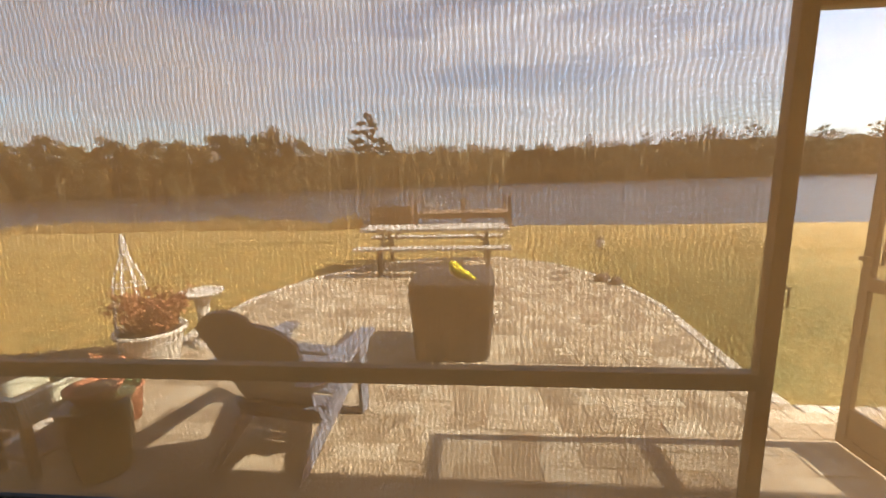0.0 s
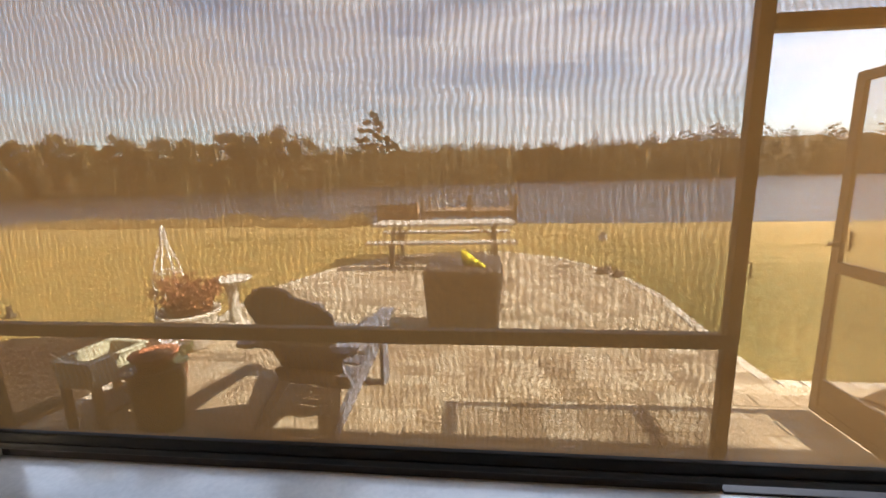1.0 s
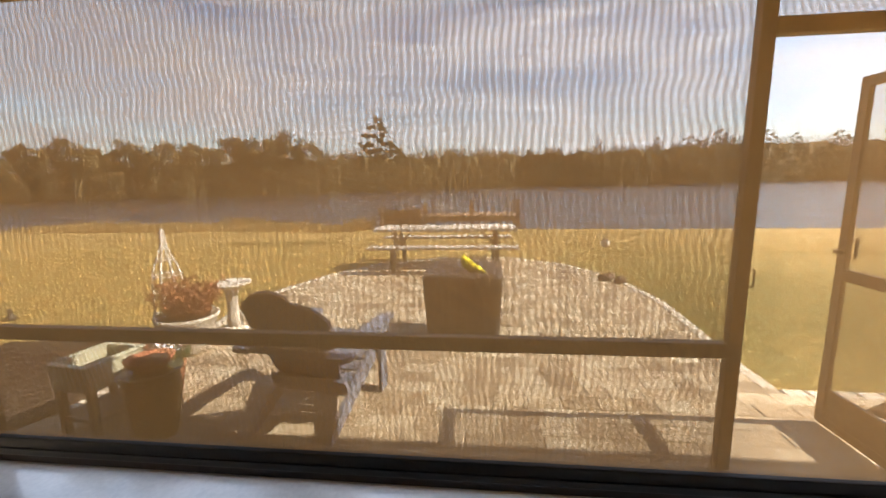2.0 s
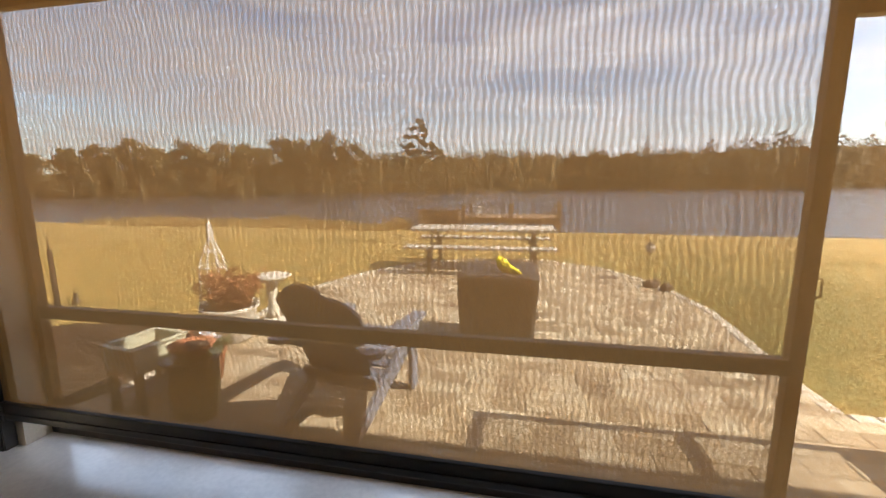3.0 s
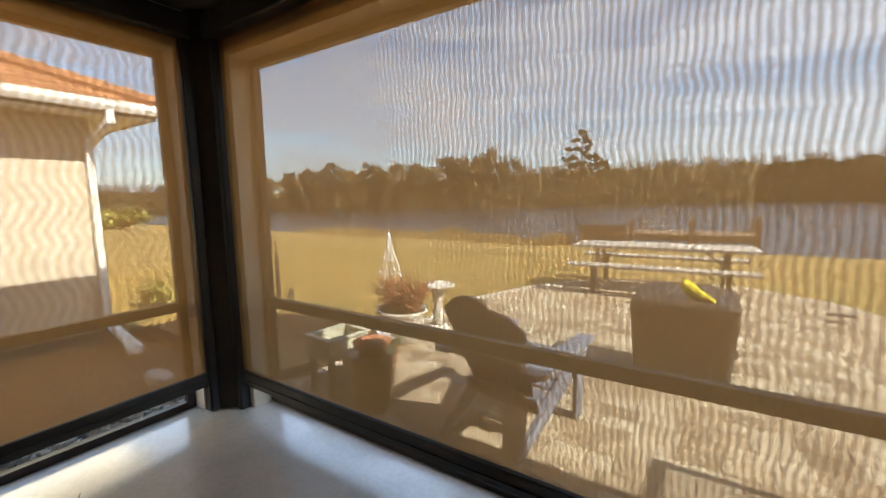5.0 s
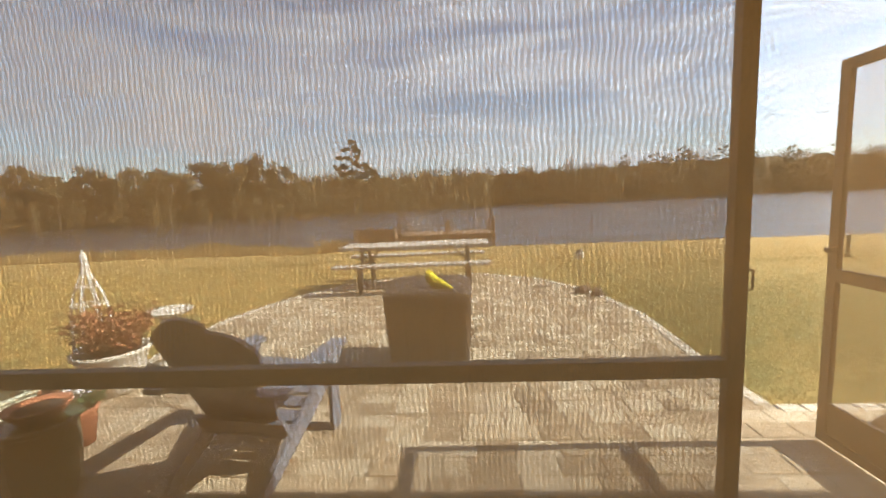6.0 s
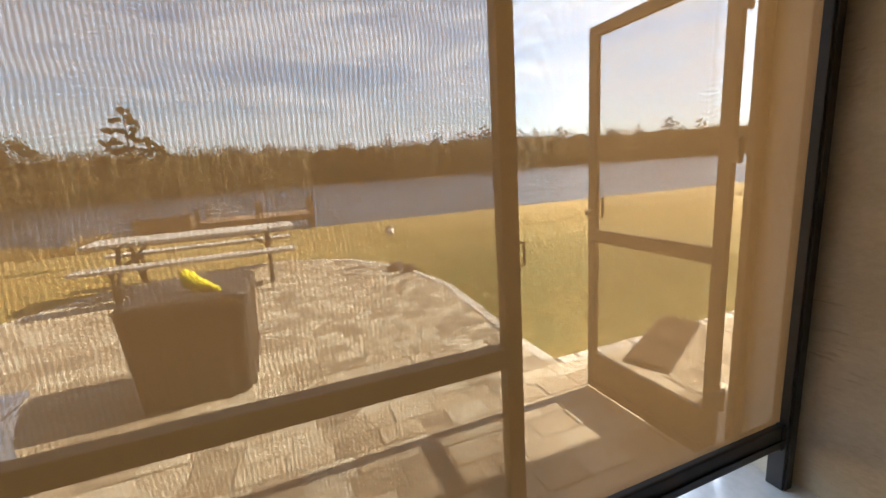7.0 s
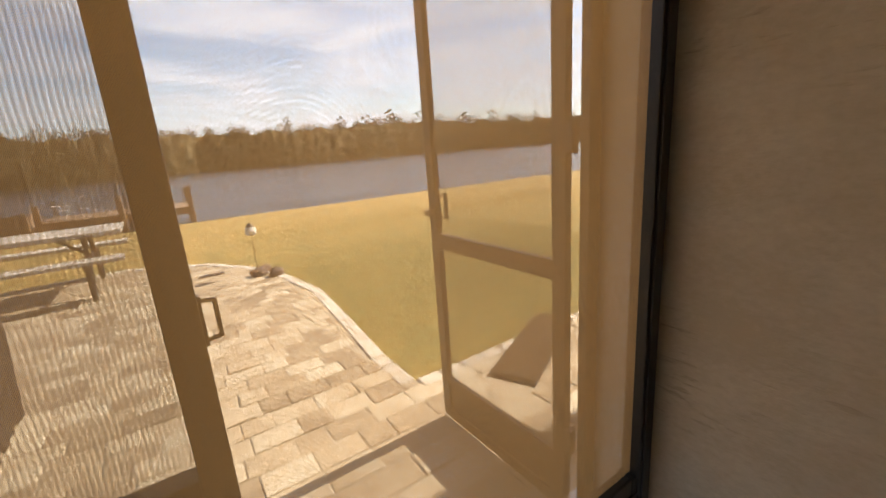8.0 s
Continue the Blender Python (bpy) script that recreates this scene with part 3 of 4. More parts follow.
bm = bmesh.new()
lo = [bm.verts.new((x, y, -0.1)) for x, y in PATIO]
hi = [bm.verts.new((x, y, -0.005)) for x, y in PATIO]
bm.faces.new(hi)
for k in range(len(lo)):
    bm.faces.new((lo[k], lo[(k + 1) % len(lo)], hi[(k + 1) % len(hi)], hi[k]))
pavement = setting("pavement_patio", bm, M_SAND, "patio of tumbled tan and brown pavers", "patio")


def paver_points(x0, x1, y0, y1, rg, top=0.0):
    """A worn block: a base ring, a rim and a slightly smaller, uneven top."""
    j = lambda: rg.uniform(-0.004, 0.004)
    c = 0.006
    base = [(x0, y0), (x1, y0), (x1, y1), (x0, y1)]
    mid = [(x + j(), y + j()) for x, y in base]
    upper = [(x0 + c + j(), y0 + c + j()), (x1 - c + j(), y0 + c + j()), (x1 - c + j(), y1 - c + j()), (x0 + c + j(), y1 - c + j())]
    t = top + rg.uniform(-0.003, 0.003)
    return [(x, y, -0.03) for x, y in base] + [(x, y, t - 0.004) for x, y in mid] + [(x, y, t + j() * 0.3) for x, y in upper]


PAVER_FACES = [(8, 9, 10, 11)] + [(k, (k + 1) % 4, 4 + (k + 1) % 4, 4 + k) for k in range(4)] + [(4 + k, 4 + (k + 1) % 4, 8 + (k + 1) % 4, 8 + k) for k in range(4)]
rp = random.Random(11)
GAP = 0.004
singles, pv, pf = [], [], []
y = 2.675
while y < 9.3:
    x = -1.4 - rp.uniform(0, 0.2)
    depth = 0.155
    while x < 9.5:
        w = rp.choice((0.155, 0.235, 0.235, 0.235))
        cx, cy = x + w / 2, y + depth / 2
        if inside(cx, cy, PATIO) and edge_gap(cx, cy, PATIO) > 0.11:
            near = 1.9 < cx < 4.6 and cy < 4.75
            if near and len(singles) < 300:
                singles.append((cx, cy, w))
            else:
                k = len(pv)
                pv += paver_points(x + GAP / 2, x + w - GAP / 2, y + GAP / 2, y + depth - GAP / 2, rp)
                pf += [tuple(k + q for q in f) for f in PAVER_FACES]
        x += w
    y += depth

# edging course along the lawn
ev, ef = [], []
loop = PATIO[1:-1]
for (xa, ya), (xb, yb) in zip(loop, loop[1:]):
    L = math.hypot(xb - xa, yb - ya)
    n = max(1, round(L / 0.16))
    for k in range(n):
        t0, t1 = (k + 0.03) / n, (k + 0.97) / n
        dx, dy = (xb - xa) / L, (yb - ya) / L
        inx, iny = (dy, -dx)
        pts = []
        for t, off in ((t0, 0.0), (t1, 0.0), (t1, 0.105), (t0, 0.105)):
            pts.append((xa + (xb - xa) * t + inx * off, ya + (yb - ya) * t + iny * off))
        b = len(ev)
        z = rp.uniform(0.0, 0.004)
        cx, cy = sum(p[0] for p in pts) / 4, sum(p[1] for p in pts) / 4
        ev += [(px, py, -0.05) for px, py in pts] + [(px, py, z - 0.006) for px, py in pts] + [(cx + (px - cx) * 0.88, cy + (py - cy) * 0.88, z + 0.003) for px, py in pts]
        ef += [tuple(b + q for q in f) for f in PAVER_FACES]

# ---- patio things ----
M_COVER = surface("dark_brown_cover", (0.030, 0.022, 0.017), (0.055, 0.042, 0.034), 5, 0.62, 0, 0.5, 40)
M_YELLOW = surface("bright_yellow", (0.72, 0.58, 0.015), (0.82, 0.70, 0.03), 12, 0.8, 0, 0.5)
M_PLANK = surface("weathered_plank", (0.43, 0.385, 0.33), (0.57, 0.525, 0.46), 4, 0.8, 0, 0.35, 40, stretch=(0.3, 4, 4), objrand=0.25)
M_CHAIR = surface("slate_blue_plastic", (0.13, 0.15, 0.20), (0.18, 0.20, 0.26), 6, 0.5, 0, 0.15, 60)
M_CONC = surface("pale_cast_concrete", (0.50, 0.46, 0.40), (0.66, 0.62, 0.55), 6, 0.9, 0, 0.4)
M_TERRA = surface("terracotta", (0.42, 0.15, 0.075), (0.52, 0.22, 0.12), 6, 0.85, 0, 0.3)
M_GREEN = surface("green_glaze", (0.05, 0.06, 0.018), (0.09, 0.10, 0.03), 4, 0.25, 0, 0.05)
M_DRY = surface("dry_stalks", (0.22, 0.075, 0.035), (0.36, 0.16, 0.07), 9, 0.9, 0, 0.0, 40, island=0.5)
M_SOIL = surface("potting_soil", (0.03, 0.02, 0.013), (0.06, 0.042, 0.028), 12, 0.95, 0, 0.6)
M_LEAF = surface("dark_leaf", (0.03, 0.06, 0.015), (0.07, 0.11, 0.03), 9, 0.6, 0, 0.1, 40, island=0.5)
M_RED = surface("red_petal", (0.62, 0.03, 0.03), (0.72, 0.07, 0.06), 9, 0.6, 0, 0.0)
M_FLOWER = surface("white_petal", (0.70, 0.66, 0.70), (0.82, 0.80, 0.84), 9, 0.7, 0, 0.0)
M_WOOD = surface("dock_timber", (0.17, 0.10, 0.055), (0.30, 0.20, 0.12), 2.5, 0.9, 0, 0.4, 30, stretch=(1, 3, 1), objrand=0.2)
M_STONE = surface("grey_stone", (0.07, 0.066, 0.06), (0.20, 0.19, 0.175), 6, 0.9, 0, 0.5, island=0.6)
M_BRUSH = surface("evergreen_bush", (0.05, 0.06, 0.012), (0.13, 0.125, 0.03), 2, 0.9, 0, 0.0, 9, island=0.6)
M_REED = surface("golden_reeds", (0.25, 0.165, 0.06), (0.40, 0.285, 0.12), 2, 0.95, 0, 0.0, 9, island=0.7)
M_BLADE = surface("grass_blade", (0.56, 0.37, 0.10), (0.17, 0.18, 0.045), 2.4, 0.9, 0, 0.0, 9, (0.36, 0.64), (0.38, 0.27, 0.07), island=0.75, patch=((6.2, 5.4), 4.8, (0.12, 0.145, 0.036)))


def draped_cover():
    t = thing("covered_fire_table", (2.19, 4.70, 0), "square fire table under a dark brown fitted cover", "covered table")
    bm = bmesh.new()
    n = 16
    rings = []
    for z, half, fold in ((0.0, 0.308, 0.018), (0.05, 0.310, 0.016), (0.2, 0.322, 0.013), (0.4, 0.340, 0.009), (0.58, 0.356, 0.004), (0.655, 0.361, 0.001), (0.683, 0.348, 0), (0.693, 0.322, 0)):
        ring = []
        for k in range(4 * n):
            side, f = divmod(k, n)
            u = -1 + 2 * f / n
            x, y = ((u, -1), (1, u), (-u, 1), (-1, -u))[side]
            r = (abs(x) ** 14 + abs(y) ** 14) ** (-1 / 14)
            w = fold * math.sin(k * 1.7) + fold * 0.7 * math.sin(k * 0.6 + 1)
            ring.append(bm.verts.new((x * r * half + x * w, y * r * half + y * w, z + (0.012 * math.sin(k * 0.9) if z == 0 else 0) + 0.004)))
        rings.append(ring)
    for a, b in zip(rings, rings[1:]):
        for k in range(4 * n):
            bm.faces.new((a[k], a[(k + 1) % (4 * n)], b[(k + 1) % (4 * n)], b[k])).smooth = True
    c = bm.verts.new((0, 0, 0.685))
    for k in range(4 * n):
        bm.faces.new((rings[-1][k], rings[-1][(k + 1) % (4 * n)], c)).smooth = True
    cover = part("cover", bm, M_COVER, t)
    bm = bmesh.new()
    for sx, sy in ((-1, -1), (1, -1), (1, 1), (-1, 1)):
        ex, ey = (1, 0) if sx * sy > 0 else (0, 1)
        a = Vector((sx * 0.351, sy * 0.351, 0.668))
        b = Vector((sx * 0.351 * (-1 if ex else 1), sy * 0.351 * (-1 if ey else 1), 0.668))
        rod(a, b, 0.006, None, 6, bm)
    part("piping", bm, M_COVER, cover)
    bm = rod((0.345, -0.08, 0.24), (0.365, -0.06, 0.26), 0.010, None, 6)
    rod((0.365, -0.06, 0.26), (0.365, 0.06, 0.26), 0.010, None, 6, bm)
    rod((0.365, 0.06, 0.26), (0.345, 0.08, 0.24), 0.010, None, 6, bm)
    part("strap_handle", bm, M_COVER, cover)


draped_cover()


def yellow_ornament():
    """A bird-like ornament as a plain lump: raised head, prongs and a tapering tail."""
    t = thing("bird_like_ornament", (2.27, 4.53, 0.687), "bright yellow bird-like ornament on the dark cover", "glove")
    bm = bmesh.new()
    spine = [((-0.085, 0.05, 0.135), 0.014), ((-0.08, 0.047, 0.115), 0.036), ((-0.05, 0.03, 0.075), 0.052), ((0.0, 0.0, 0.048), 0.046), ((0.05, -0.03, 0.032), 0.032), ((0.09, -0.055, 0.022), 0.022), ((0.118, -0.072, 0.016), 0.013)]
    rings = []
    for (p, r) in spine:
        ring = []
        for k in range(14):
            a = 2 * math.pi * k / 14
            q = r * (1 + 0.18 * math.sin(5 * a + p[0] * 60))
            ring.append(bm.verts.new((p[0] + q * math.cos(a) * 0.75, p[1] + q * math.cos(a) * 0.65, max(0.001, p[2] + q * math.sin(a)))))
        rings.append(ring)
    for a, b in zip(rings, rings[1:]):
        for k in range(14):
            bm.faces.new((a[k], a[(k + 1) % 14], b[(k + 1) % 14], b[k])).smooth = True
    bm.faces.new(rings[0])
    bm.faces.new(list(reversed(rings[-1])))
    bmesh.ops.recalc_face_normals(bm, faces=bm.faces)
    ornament_body = part("ornament_body", bm, M_YELLOW, t)
    for k in range(3):
        part("ornament_prong", rod((-0.06 + 0.02 * k, 0.09 - 0.03 * k, 0.08), (-0.085 + 0.012 * k, 0.075 + 0.01 * k, 0.135 - 0.018 * k), 0.014, 0.009, 10), M_YELLOW, ornament_body)


yellow_ornament()


def picnic_table():
    t = thing("picnic_table", (1.70, 8.10, 0), "pale plank picnic table on dark steel legs", "picnic table", rz=2.0)
    for k in range(4):
        y = -0.285 + 0.19 * k
        part("table_plank", box(-1.25, 1.22, y - 0.09, y + 0.09, 0.665, 0.71, 0.006), M_PLANK, t)
    for s in (-1, 1):
        for k in range(2):
            y = s * (0.58 + 0.14 * k)
            part("bench_plank", box(-1.27, 1.2, y - 0.065, y + 0.065, 0.415, 0.455, 0.006), M_PLANK, t)
    for x in (-0.88, 0.86):
        for s in (-1, 1):
            part("leg", rod((x, s * 0.56, 0), (x, s * 0.24, 0.665), 0.026, None, 10), M_PIPE, t)
            part("bench_post", rod((x, s * 0.66, 0.0), (x, s * 0.66, 0.415), 0.022, None, 10), M_PIPE, t)
        part("bench_beam", rod((x, -0.74, 0.39), (x, 0.74, 0.39), 0.022, None, 10), M_PIPE, t)
        part("top_beam", rod((x, -0.34, 0.645), (x, 0.34, 0.645), 0.02, None, 10), M_PIPE, t)
        d = -1 if x > 0 else 1
        part("brace", rod((x, 0, 0.40), (x + d * 0.30, 0, 0.66), 0.016, None, 8), M_PIPE, t)


picnic_table()


def garden_chair():
    t = thing("adirondack_chair", (1.30, 3.41, 0), "slate-blue slatted adirondack chair turned to the lake", "garden chair", rz=-9)
    for s in (-1, 1):
        part("front_leg", box(s * 0.30 - 0.014, s * 0.30 + 0.014, 0.22, 0.32, 0, 0.51, 0.005), M_CHAIR, t)
        x = s * 0.265
        bm = prism([(-0.47, 0.0), (-0.40, 0.0), (0.30, 0.30), (0.30, 0.385), (0.20, 0.385), (-0.16, 0.22), (-0.42, 0.07)], -0.013, 0.013, Matrix.Translation((x, 0, 0)) @ pose(0, 0, 0, 0, 0, 90))
        part("side_rail", bm, M_CHAIR, t)
        arm = [(-0.07, -0.40), (0.03, -0.42), (0.06, -0.1), (0.085, 0.2), (0.085, 0.36), (0.05, 0.42), (-0.05, 0.42), (-0.075, 0.36), (-0.07, 0.1)]
        bm = prism([(s * a, b) for a, b in arm], -0.014, 0.014, Matrix.Translation((s * 0.315, 0, 0.525)) @ pose(0, 0, 0, 90, 0, 0) @ Matrix.Diagonal((1, -1, 1, 1)))
        part("armrest", bm, M_CHAIR, t)
        part("arm_bracket", prism([(0, 0), (0.10, 0.14), (0, 0.14)], -0.012, 0.012, Matrix.Translation((s * 0.30, 0.32, 0.37)) @ pose(0, 0, 0, 0, 0, 90)), M_CHAIR, t)
    for k in range(6):
        f = k / 5
        y, z = 0.30 - 0.45 * f, 0.395 - 0.195 * f
        part("seat_slat", box(-0.285, 0.285, -0.038, 0.038, -0.011, 0.011, 0.004, None, pose(0, y, z, 23)), M_CHAIR, t)
    tilt = pose(0, -0.14, 0.19, 24)
    hump = lambda x: 0.80 - 2.6 * (x + 0.06) ** 2
    shoulder = lambda x: 0.725 - 0.2 * (x - 0.056) - 4.5 * max(x - 0.15, 0) ** 2
    for k in range(-2, 3):
        xb, xt, wb, wt = 0.086 * k, 0.112 * k, 0.0425, 0.0555
        top = hump if k < 1 else shoulder
        cap = [(xt + wt * u, top(xt + wt * u)) for u in (1, 0.6, 0.2, -0.2, -0.6, -1)]
        part("back_slat", prism([(xb - wb, 0), (xb + wb, 0)] + cap, -0.011, 0.011, tilt), M_CHAIR, t)
    part("lower_back_rail", box(-0.27, 0.27, -0.014, 0.014, -0.045, 0.045, 0.004, None, tilt @ pose(0, -0.028, 0.08)), M_CHAIR, t)
    part("upper_back_rail", box(-0.36, 0.36, -0.014, 0.014, -0.035, 0.035, 0.004, None, tilt @ pose(0, -0.028, 0.355)), M_CHAIR, t)
    part("front_apron", box(-0.285, 0.285, 0.30, 0.325, 0.28, 0.375, 0.004), M_CHAIR, t)


garden_chair()


def birdbath():
    t = thing("birdbath", (-0.215, 4.70, -0.02), "pale concrete birdbath on a turned pedestal", "birdbath")
    part("base", lathe([(0.13, 0), (0.14, 0.03), (0.12, 0.06), (0.085, 0.09)]), M_CONC, t)
    part("pedestal", lathe([(0.075, 0.085), (0.055, 0.16), (0.05, 0.3), (0.06, 0.42), (0.08, 0.49)]), M_CONC, t)
    part("bowl", lathe([(0.08, 0.485), (0.15, 0.505), (0.195, 0.53), (0.2, 0.545), (0.188, 0.547), (0.14, 0.53), (0.05, 0.522)], 36), M_CONC, t)


birdbath()


def stalks(name, parent, rg, count, spread, height, mat, at=(0, 0, 0), lean=0.5, width=0.006, leaf=0.05, leaves_each=4):
    v, f = [], []
    for _ in range(count):
        a, r = rg.uniform(0, 6.28), spread * math.sqrt(rg.random())
        p = Vector((at[0] + r * math.cos(a) * 0.55, at[1] + r * math.sin(a) * 0.55, at[2]))
        h = height * rg.uniform(0.55, 1.0)
        d = Vector((math.cos(a) * lean * r / spread, math.sin(a) * lean * r / spread, 1)).normalized()
        side = Vector((-math.sin(a), math.cos(a), 0))
        bend = Vector((rg.uniform(-0.1, 0.1), rg.uniform(-0.1, 0.1), -0.03)) * h * 2
        pts = [p + d * h * q + bend * q * q for q in (0, 0.35, 0.7, 1)]
        for s in (side, d.cross(side)):
            k = len(v)
            for q, pt in enumerate(pts):
                w = width * (1 - 0.28 * q)
                v += [tuple(pt - s * w), tuple(pt + s * w)]
            f += [(k + 2 * q, k + 2 * q + 1, k + 2 * q + 3, k + 2 * q + 2) for q in range(3)]
        for _ in range(leaves_each):
            q = rg.uniform(0.3, 1)
            c = p + d * h * q + bend * q * q
            u = Vector((rg.uniform(-1, 1), rg.uniform(-1, 1), rg.uniform(-0.6, 0.8))).normalized() * leaf * rg.uniform(0.5, 1.2)
            w = u.cross(Vector((rg.uniform(-1, 1), rg.uniform(-1, 1), rg.uniform(-1, 1)))).normalized() * leaf * 0.22
            k = len(v)
            v += [tuple(c), tuple(c + u * 0.5 + w), tuple(c + u), tuple(c + u * 0.5 - w)]
            f.append((k, k + 1, k + 2, k + 3))
    return soup(name, v, f, mat, parent=parent)


rg = random.Random(5)
pot = thing("planter_pot", (-0.33, 4.20, 0), "wide pale pot of dried red-brown stalks", "planter")
pot_body = part("pot", lathe([(0.15, 0), (0.17, 0.02), (0.225, 0.25), (0.245, 0.30), (0.265, 0.32), (0.265, 0.35), (0.245, 0.35), (0.235, 0.31), (0.05, 0.305)], 36), M_CONC, pot)
part("soil", lathe([(0.05, 0.308), (0.23, 0.314), (0.2, 0.325), (0.02, 0.33)], 24), M_SOIL, pot_body)
stalks("dried_plant", pot, rg, 120, 0.30, 0.43, M_DRY, (0.02, 0, 0.31), 0.42, 0.005, 0.07, 6)

ob = thing("garden_obelisk", (-0.61, 4.35, 0), "white wire garden obelisk standing behind the pots", "obelisk")
DOME = ((0.15, -0.03), (0.145, 0.3), (0.13, 0.62), (0.105, 0.75), (0.062, 0.86), (0.03, 0.94), (0.02, 1.06))
for k in range(8):
    a = 2 * math.pi * k / 8 + 0.3
    bm = bmesh.new()
    for (ra, za), (rb, zb) in zip(DOME, DOME[1:]):
        rod((ra * math.cos(a), ra * math.sin(a), za), (rb * math.cos(a), rb * math.sin(a), zb), 0.006, None, 6, bm)
    part("rib", bm, M_WHITE, ob)
for z, r_h in ((0.3, 0.145), (0.5, 0.136), (0.68, 0.12), (0.83, 0.075), (0.94, 0.031)):
    bm = bmesh.new()
    for k in range(16):
        a, b = 2 * math.pi * k / 16, 2 * math.pi * (k + 1) / 16
        rod((r_h * math.cos(a), r_h * math.sin(a), z), (r_h * math.cos(b), r_h * math.sin(b), z), 0.006, None, 5, bm)
    part("hoop", bm, M_WHITE, ob)
part("finial", lathe([(0.01, 1.04), (0.022, 1.06), (0.025, 1.08), (0.012, 1.11), (0.002, 1.13)], 12), M_WHITE, ob)

tray = thing("raised_planter", (-0.055, 3.09, 0), "pale green raised planter trough on a dark stand", "planter", rz=-8)
bm = bmesh.new()
for a in ((-0.145, 0.145, -0.20, -0.18), (-0.145, 0.145, 0.14, 0.16), (-0.145, -0.125, -0.18, 0.14), (0.125, 0.145, -0.18, 0.14)):
    box(a[0], a[1], a[2], a[3], 0.30, 0.455, 0.004, bm)
box(-0.125, 0.125, -0.18, 0.14, 0.30, 0.32, 0, bm)
trough = part("trough", bm, surface("pale_green_plastic", (0.46, 0.46, 0.34), (0.56, 0.56, 0.43), 5, 0.5, 0, 0.1), tray)
bm = bmesh.new()
for a in ((-0.16, -0.12, -0.215, 0.175), (0.12, 0.16, -0.215, 0.175), (-0.12, 0.12, -0.215, -0.175), (-0.12, 0.12, 0.135, 0.175)):
    box(a[0], a[1], a[2], a[3], 0.455, 0.468, 0.004, bm)
part("rim", bm, trough.data.materials[0], trough)
part("soil", box(-0.124, 0.124, -0.178, 0.138, 0.32, 0.385, 0.01), M_SOIL, trough)
for x in (-0.125, 0.125):
    for y in (-0.17, 0.13):
        part("leg", box(x - 0.02, x + 0.02, y - 0.02, y + 0.02, 0, 0.30, 0.004), M_PIPE, tray)
part("shelf", box(-0.145, 0.145, -0.19, 0.15, 0.10, 0.12, 0.004), M_PIPE, tray)

gp = thing("green_pot", (0.37, 2.99, 0), "tall dark green glazed pot with a shallow saucer", "pot")
part("pot", lathe([(0.12, 0), (0.13, 0.015), (0.145, 0.15), (0.155, 0.30), (0.15, 0.37), (0.16, 0.385), (0.15, 0.39), (0.13, 0.36)], 32), M_GREEN, gp)
part("saucer", lathe([(0.13, 0.385), (0.165, 0.40), (0.18, 0.415), (0.175, 0.42), (0.12, 0.41)], 32), M_GREEN, gp)
tb = thing("terracotta_bowl", (0.35, 3.02, 0.41), "terracotta bowl standing on the green pot", "pot")
tb_body = part("bowl", lathe([(0.07, 0), (0.09, 0.01), (0.13, 0.06), (0.135, 0.075), (0.12, 0.075), (0.1, 0.055)], 28), M_TERRA, tb)
part("soil", lathe([(0.02, 0.05), (0.108, 0.056), (0.02, 0.064)], 20), M_SOIL, tb_body)

fl = thing("flower_pot", (0.055, 3.46, 0), "small pot of white flowers beside the trough", "flower pot")
part("pot", lathe([(0.09, 0), (0.12, 0.2), (0.13, 0.21), (0.13, 0.23), (0.115, 0.23), (0.11, 0.2), (0.02, 0.19)], 24), M_TERRA, fl)
stalks("foliage", fl, rg, 40, 0.2, 0.16, M_LEAF, (0, 0, 0.2), 1.0, 0.004, 0.05, 5)
v, f = [], []
leaves(v, f, rg, (0, 0, 0.33), (0.12, 0.12, 0.05), 60, 0.022)
soup("blossoms", v, f, M_FLOWER, parent=fl)

tr = thing("terracotta_planter", (-0.47, 3.72, 0), "low terracotta planter in front of the pale pot", "planter")
tr_body = part("planter", lathe([(0.17, 0), (0.2, 0.03), (0.235, 0.17), (0.25, 0.19), (0.25, 0.215), (0.23, 0.215), (0.215, 0.18), (0.02, 0.17)], 30), M_TERRA, tr)
part("soil", lathe([(0.02, 0.172), (0.21, 0.18), (0.02, 0.19)], 20), M_SOIL, tr_body)
stalks("withered_plant", tr, rg, 26, 0.22, 0.15, M_DRY, (0, 0, 0.18), 1.2, 0.004, 0.05, 4)

st = thing("garden_stake", (-3.38, 4.85, -0.04), "dark metal stake standing in the lawn", "stake")
part("shaft", rod((0, 0, -0.05), (0, 0, 0.70), 0.034, 0.028, 10), M_PIPE, st)
part("tip", rod((0, 0, 0.69), (0, 0, 0.90), 0.012, 0.006, 8), M_PIPE, st)

hb = thing("sprinkler_head", (-3.2, 4.95, -0.04), "small dark sprinkler beside the stake", "sprinkler")
part("body", lathe([(0.06, 0), (0.05, 0.05), (0.025, 0.07), (0.02, 0.12), (0.03, 0.14), (0.01, 0.15)], 12), M_PIPE, hb)


